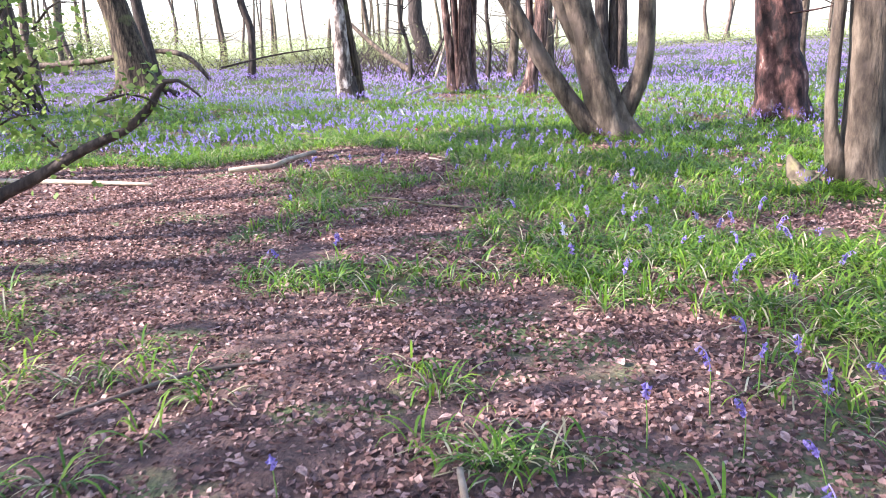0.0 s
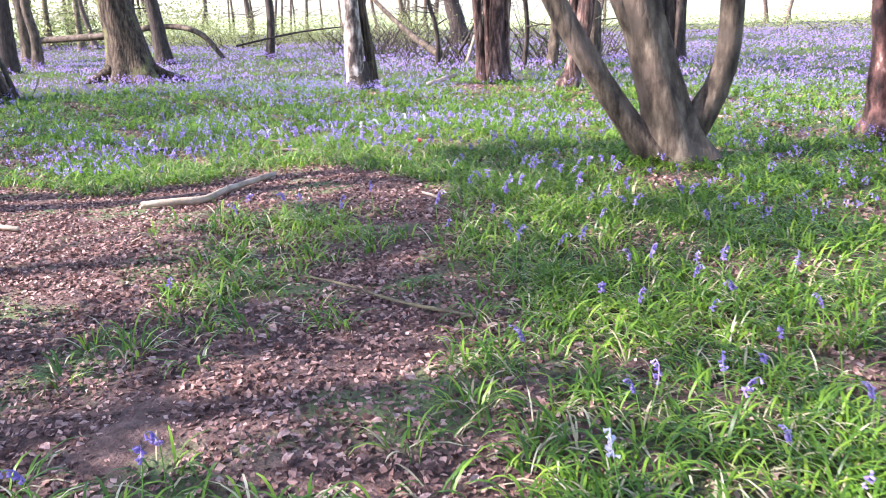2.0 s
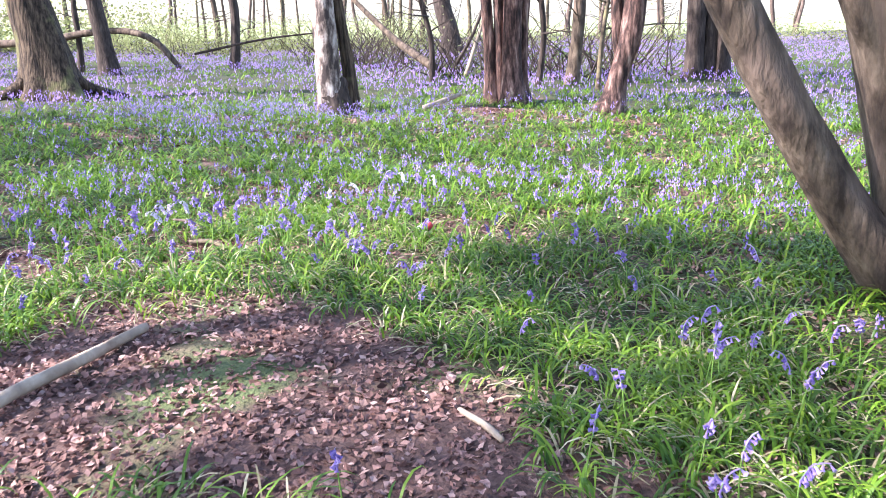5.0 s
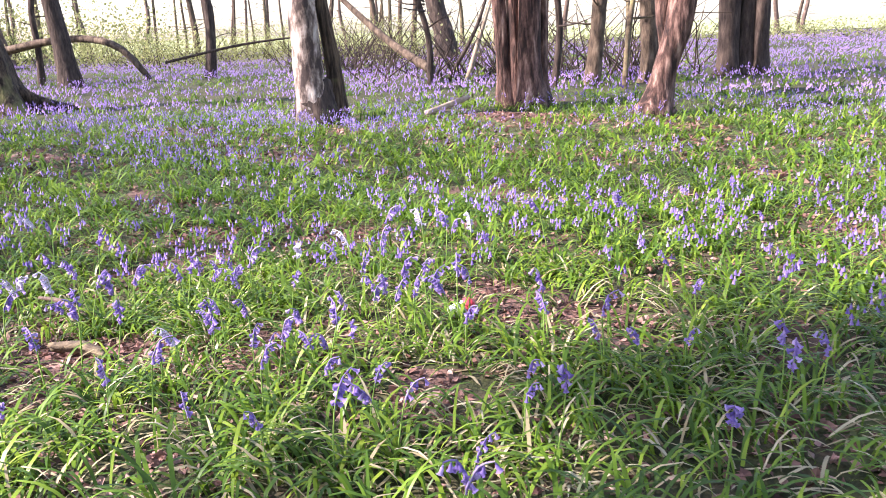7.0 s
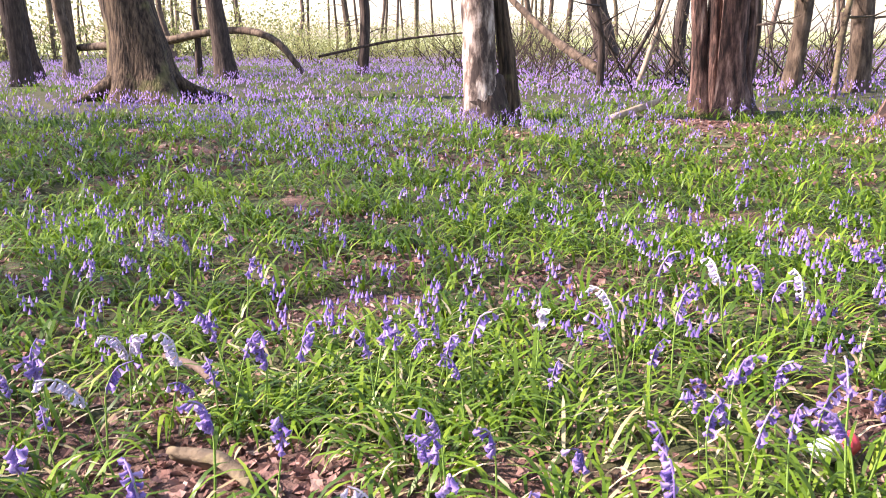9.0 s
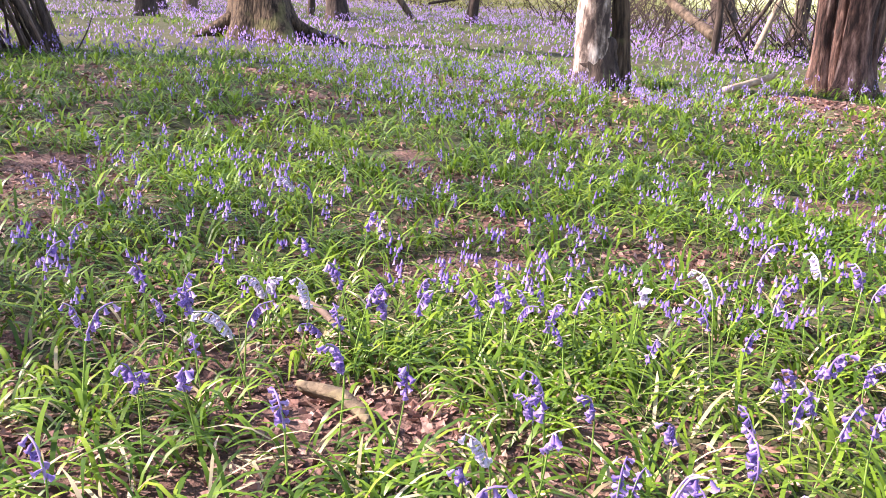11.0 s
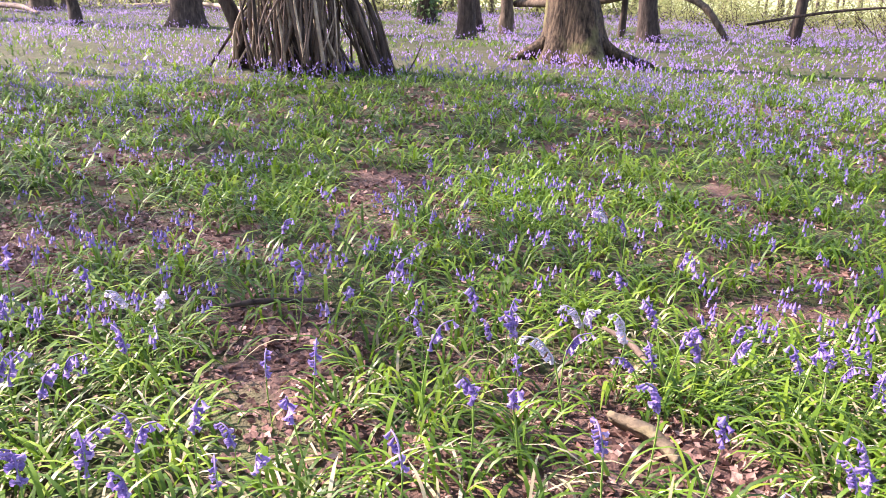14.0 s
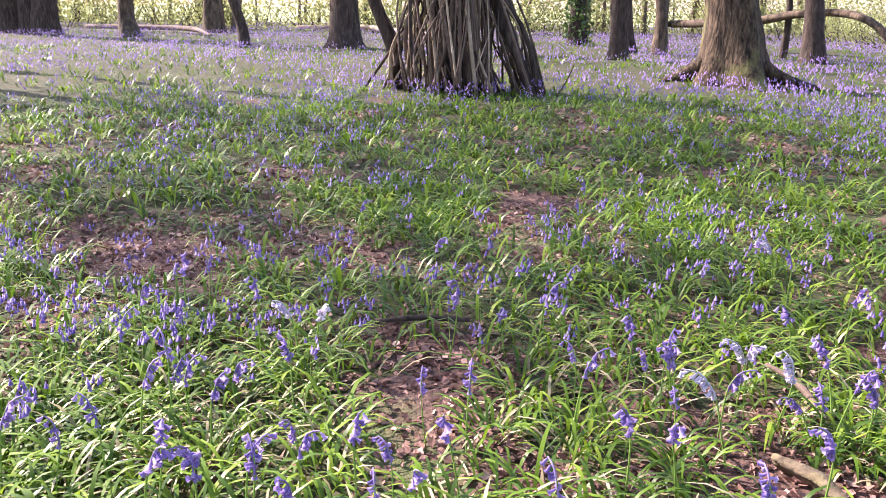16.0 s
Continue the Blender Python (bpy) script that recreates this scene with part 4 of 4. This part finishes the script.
stick("fallen_log", "long bare fallen trunk behind the stick den", [(-38, 32.5, 0.2, 0.08), (-34, 33.6, 0.32, 0.11), (-31, 33.2, 0.22, 0.12), (-28, 33.4, 0.12, 0.09)], M_PALE, 10, 18)
stick("fallen_log", "fallen trunk far off in bluebells", [(-42, 24, 0.15, 0.09), (-36, 26, 0.22, 0.11), (-30, 24.5, 0.14, 0.05)], M_STICK, 10, 18)
stick("arched_branch", "fallen bough arching to the ground between dark trunks", [(-18.0, 34.6, 0.8, 0.11), (-15.0, 34.0, 0.92, 0.12), (-13.2, 33.4, 1.15, 0.11), (-11.8, 33.2, 1.2, 0.10), (-10.8, 33.0, 0.9, 0.09), (-10.1, 33.0, 0.1, 0.07)], M_GREY, 10, 26)
stick("fallen_branch", "thin dead branch propped against a thin trunk", [(-9.7, 33.2, 0.5, 0.04), (-7.6, 33.6, 0.9, 0.035), (-5.5, 34.2, 1.1, 0.015)], M_DARK, 6, 12)
stick("fallen_branch", "leaning pale dead branch", [(-1.3, 28.6, 0.05, 0.06), (-1.0, 29.0, 1.0, 0.05), (-0.6, 29.4, 2.2, 0.03)], M_PALE, 8, 12)
stick("fallen_branch", "leaning dark dead branch", [(-1.7, 28.6, 0.05, 0.05), (-1.1, 29.0, 1.1, 0.04), (-0.7, 29.4, 2.3, 0.03)], M_DARK, 8, 12)
stick("fallen_branch", "broken crown of a fallen birch", [(-2.0, 28.0, 0.3, 0.11), (-3.0, 29.0, 0.9, 0.09), (-4.3, 30.0, 2.0, 0.06), (-5.2, 31.0, 2.9, 0.03)], M_GREY, 8, 14)
stump = tagged(new("tree_stump", raw_mesh("tree_stump", *tube([(3.19, 8.68, -0.03, 0.12), (3.18, 8.68, 0.05, 0.085), (3.14, 8.7, 0.14, 0.05), (3.09, 8.72, 0.27, 0.015)], 16, 14, 0.26, 0.8, 5, 3), [M_MOSSY])), "low rotten mossy stump beside a forked tree", "stump")
stick("fallen_stick", "curved twig leaning on a rotten stump", [(3.09, 8.48, 0.02, 0.012), (3.26, 8.48, 0.12, 0.011), (3.38, 8.5, 0.3, 0.008)], M_MOSSY)
stick("fallen_stick", "rotten bark piece lying on bare soil", [(-1.85, 13.12, 0.02, 0.012), (-1.97, 13.2, 0.025, 0.026), (-2.12, 13.23, 0.02, 0.014)], M_MOSSY, 9, 14, 0.28)

# den of leaning sticks round a tree
DEN = (-10.63, 19.35)
den = tagged(new("stick_den"), "tall den of dead sticks leaned together like a tent", "den")
den.location = (DEN[0], DEN[1], float(ground_z(*DEN)))
fr = np.random.default_rng(21)
for k in range(135):
    a = fr.uniform(0, 6.283)
    a2 = a + fr.normal(0, 0.9)
    rb, rt, top = fr.uniform(0.3, 0.78), fr.uniform(0.25, 0.72), fr.uniform(2.0, 3.6)
    bx, by = rb * math.cos(a), rb * math.sin(a)
    if k % 6 == 0:  # propped wide on the side of the oak
        u, w = fr.uniform(0.85, 1.3), fr.normal(0, 0.3)
        bx, by, a2, rt = 0.65 * u - 0.76 * w, 0.76 * u + 0.65 * w, 0.86 + fr.normal(0, 0.5), fr.uniform(0.2, 0.5)
    elif k % 17 == 1:  # a few thin legs on the other side
        bx, by, a2, rt, top = -0.8 + fr.normal(0, 0.1), -0.75 + fr.normal(0, 0.15), 4.0, 0.2, 1.9
    thick = fr.choice([0.013, 0.019, 0.027, 0.04], p=[0.42, 0.32, 0.2, 0.06])
    kx, ky, lean = fr.normal(0, 0.09), fr.normal(0, 0.09), -0.16 * top / 3
    tx, ty = rt * math.cos(a2) + lean, rt * math.sin(a2) + lean
    pts = [(bx, by, 0.0, thick), (0.65 * bx + 0.35 * tx + kx, 0.65 * by + 0.35 * ty + ky, top * 0.33, thick * 0.9), (0.33 * bx + 0.67 * tx - kx, 0.33 * by + 0.67 * ty - ky, top * 0.68, thick * 0.75), (tx, ty, top, thick * 0.5)]
    ob = new("stick", raw_mesh("stick", *tube(pts, 6, 10, 0.09, seed=k), [(M_STICK, M_DARK, M_PALE, M_GREY)[int(fr.choice(4, p=[0.5, 0.28, 0.08, 0.14]))]]))
    ob.parent = den
for pts, mt in (([(0.95, 0.65, 0, 0.085), (0.72, 0.5, 0.6, 0.075), (0.42, 0.35, 1.4, 0.07), (0.2, 0.2, 3.2, 0.05)], M_DARK), ([(-0.82, -0.45, 0, 0.12), (-0.85, -0.5, 0.6, 0.11), (-1.12, -0.7, 1.4, 0.10), (-1.6, -1.0, 3.2, 0.08)], M_DARK), ([(-0.3, -0.1, 0, 0.2), (-0.3, 0, 1.5, 0.17), (-0.2, 0, 4.0, 0.12)], M_DARK),
                ([(-1.05, -0.9, 0, 0.02), (-0.75, -0.6, 0.6, 0.02), (-0.2, -0.2, 1.7, 0.015)], M_DARK), ([(1.3, 0.75, 0.0, 0.012), (1.4, 0.85, 0.25, 0.009), (1.47, 0.9, 0.45, 0.006)], M_DARK)):
    ob = new("log", raw_mesh("log", *tube(pts, 10, 16, 0.06, seed=9), [mt]))
    ob.parent = den

for k in range(34):
    a = fr.uniform(0, 6.283)
    da = fr.normal(0, 0.55)
    z0, z1 = fr.uniform(0, 0.5), fr.uniform(0.9, 1.9)
    r0, r1 = 0.92 - 0.22 * z0 + fr.uniform(0, 0.12), 0.92 - 0.22 * z1 + fr.uniform(0, 0.12)
    th = fr.uniform(0.008, 0.02)
    kink = fr.normal(0, 0.07)
    pts = [(r0 * math.cos(a), r0 * math.sin(a), z0, th), ((r0 * 0.6 + r1 * 0.45) * math.cos(a + da * 0.4) + kink, (r0 * 0.6 + r1 * 0.45) * math.sin(a + da * 0.4), z0 * 0.5 + z1 * 0.5 + kink, th * 0.9), (r1 * math.cos(a + da), r1 * math.sin(a + da), z1, th * 0.5)]
    ob = new("twig", raw_mesh("twig", *tube(pts, 5, 8, 0.06, seed=k), [(M_STICK, M_PALE)[int(fr.random() < 0.4)]]))
    ob.parent = den

# shrub beside the start of the path, with a bough bending up
SH = (-3.5, 7.0)
shrub = tagged(new("hawthorn_shrub"), "leafy hawthorn shrub with dark bending boughs", "shrub")
shrub.location = (SH[0], SH[1], 0)
bpts = [(0.0, 0.1, 0.05, 0.06), (0.3, 0.2, 0.34, 0.05), (0.65, 0.2, 0.50, 0.042), (1.1, 0.2, 0.72, 0.034), (1.4, 0.2, 0.84, 0.032), (1.6, 0.2, 1.0, 0.03), (1.7, 0.2, 1.15, 0.022), (1.82, 0.2, 1.17, 0.014), (1.97, 0.2, 1.05, 0.008)]
parts = [tube(bpts, 9, 26, 0.08, seed=2), tube([(0.0, 0, 0, 0.07), (0.3, 0.1, 0.6, 0.055), (0.45, 0.1, 1.1, 0.05), (0.38, 0.1, 1.7, 0.045), (0.2, 0, 2.6, 0.03)], 9, 20, 0.08, seed=4)]
fr = np.random.default_rng(31)
pts = []
for k in range(26):
    base = np.array([0.5 + fr.normal(0, 0.3), 0.1 + fr.normal(0, 0.2), fr.uniform(0.6, 2.0)])
    tip = base + np.array([fr.uniform(-0.3, 0.8), fr.normal(0, 0.4), fr.uniform(-0.1, 0.7)])
    mid_ = (base + tip) / 2 + np.array([0, 0, 0.08])
    parts.append(tube([(*base, 0.012), (*mid_, 0.008), (*tip, 0.003)], 5, 6, 0.0, seed=k))
    for _ in range(30):
        t = fr.random()
        pts.append(base * (1 - t) + tip * t + fr.normal(0, 0.07, 3))
for cx, cz in ((1.45, 0.98), (1.25, 0.9), (1.6, 1.18), (0.95, 0.6), (1.35, 1.05), (0.5, 0.9), (0.2, 1.2), (0.7, 1.5), (1.0, 1.45), (0.85, 1.25), (0.6, 1.15), (0.75, 0.75), (0.4, 1.5)):
    for _ in range(30):
        pts.append(np.array([cx, 0.2, cz]) + fr.normal(0, 0.10, 3))
ob = new("boughs", raw_mesh("boughs", *join(parts), [M_DARK]))
ob.parent = shrub
v, f = leaf_cards(np.array(pts), 0.06, 33)
ob = new("leaves", raw_mesh("leaves", v, f, [M_CANOPY], smooth=False))
ob.parent = shrub

# crushed drink carton left in the leaves
can = tagged(new("crushed_carton"), "crumpled red and white drink carton lying in leaves", "litter")
can.location = (-0.63, 13.5, float(ground_z(-0.63, 13.5)) + 0.035)
can.rotation_euler = (0.2, 1.2, 0.5)
can.scale = (0.85, 0.85, 0.85)
v, f = tube([(0, 0, -0.055, 0.03), (0, 0, -0.02, 0.034), (0.004, 0.003, 0.01, 0.031), (0, 0, 0.02, 0.034)], 12, 9, 0.07, seed=5)
ob = new("lower_body", raw_mesh("lower_body", v, f, [M_CAN_WHITE]))
ob.parent = can
v, f = tube([(0, 0, 0.02, 0.034), (0.003, 0, 0.04, 0.033), (0, 0, 0.06, 0.026)], 12, 9, 0.07, seed=6)
ob = new("upper_body", raw_mesh("upper_body", v, f, [M_CAN_RED]))
ob.parent = can

# single dead leaves nearest the walk: lobed outline, folded on the midrib, edges curled up
def dead_leaf(seed):
    r = np.random.default_rng(seed)
    L, W, curl = r.uniform(0.042, 0.062), r.uniform(0.013, 0.021), r.uniform(0.004, 0.014)
    mid = [(L * t, r.normal(0, 0.002), 0.006 * math.sin(t * 3.1)) for t in (0, 0.3, 0.6, 1.0)]
    lf = [(L * t, W * w * r.uniform(0.8, 1.2), curl * w + r.normal(0, 0.002)) for t, w in ((0.12, 0.5), (0.35, 1.0), (0.65, 0.9), (0.9, 0.4))]
    rt = [(L * t, -W * w * r.uniform(0.8, 1.2), curl * w + r.normal(0, 0.002)) for t, w in ((0.12, 0.5), (0.35, 1.0), (0.65, 0.9), (0.9, 0.4))]
    v = np.array(mid + lf + rt) - np.array([L / 2, 0, 0])
    f = [(0, 1, 5, 4), (1, 2, 6, 5), (2, 3, 7, 6), (0, 8, 9, 1), (1, 9, 10, 2), (2, 10, 11, 3)]
    return raw_mesh("fallen_leaf", v, f, [M_LITTER_ONE], smooth=False)


leaf_meshes = [dead_leaf(300 + k) for k in range(8)]
p = scatter(40, -2.5, 2.0, 2.6, 11.5, lambda x, y: (1 - green(x, y)) * (near_path(x, y) < 1.3), 71)
fr = np.random.default_rng(72)
for n_, q in enumerate(p[:260]):
    ob = new("fallen_leaf", leaf_meshes[n_ % 8])
    ob.matrix_basis = pose(q[0], q[1], q[2] + 0.025, fr.normal(0, 12), fr.normal(0, 12), fr.uniform(0, 360))
    ob.parent = leaf_litter
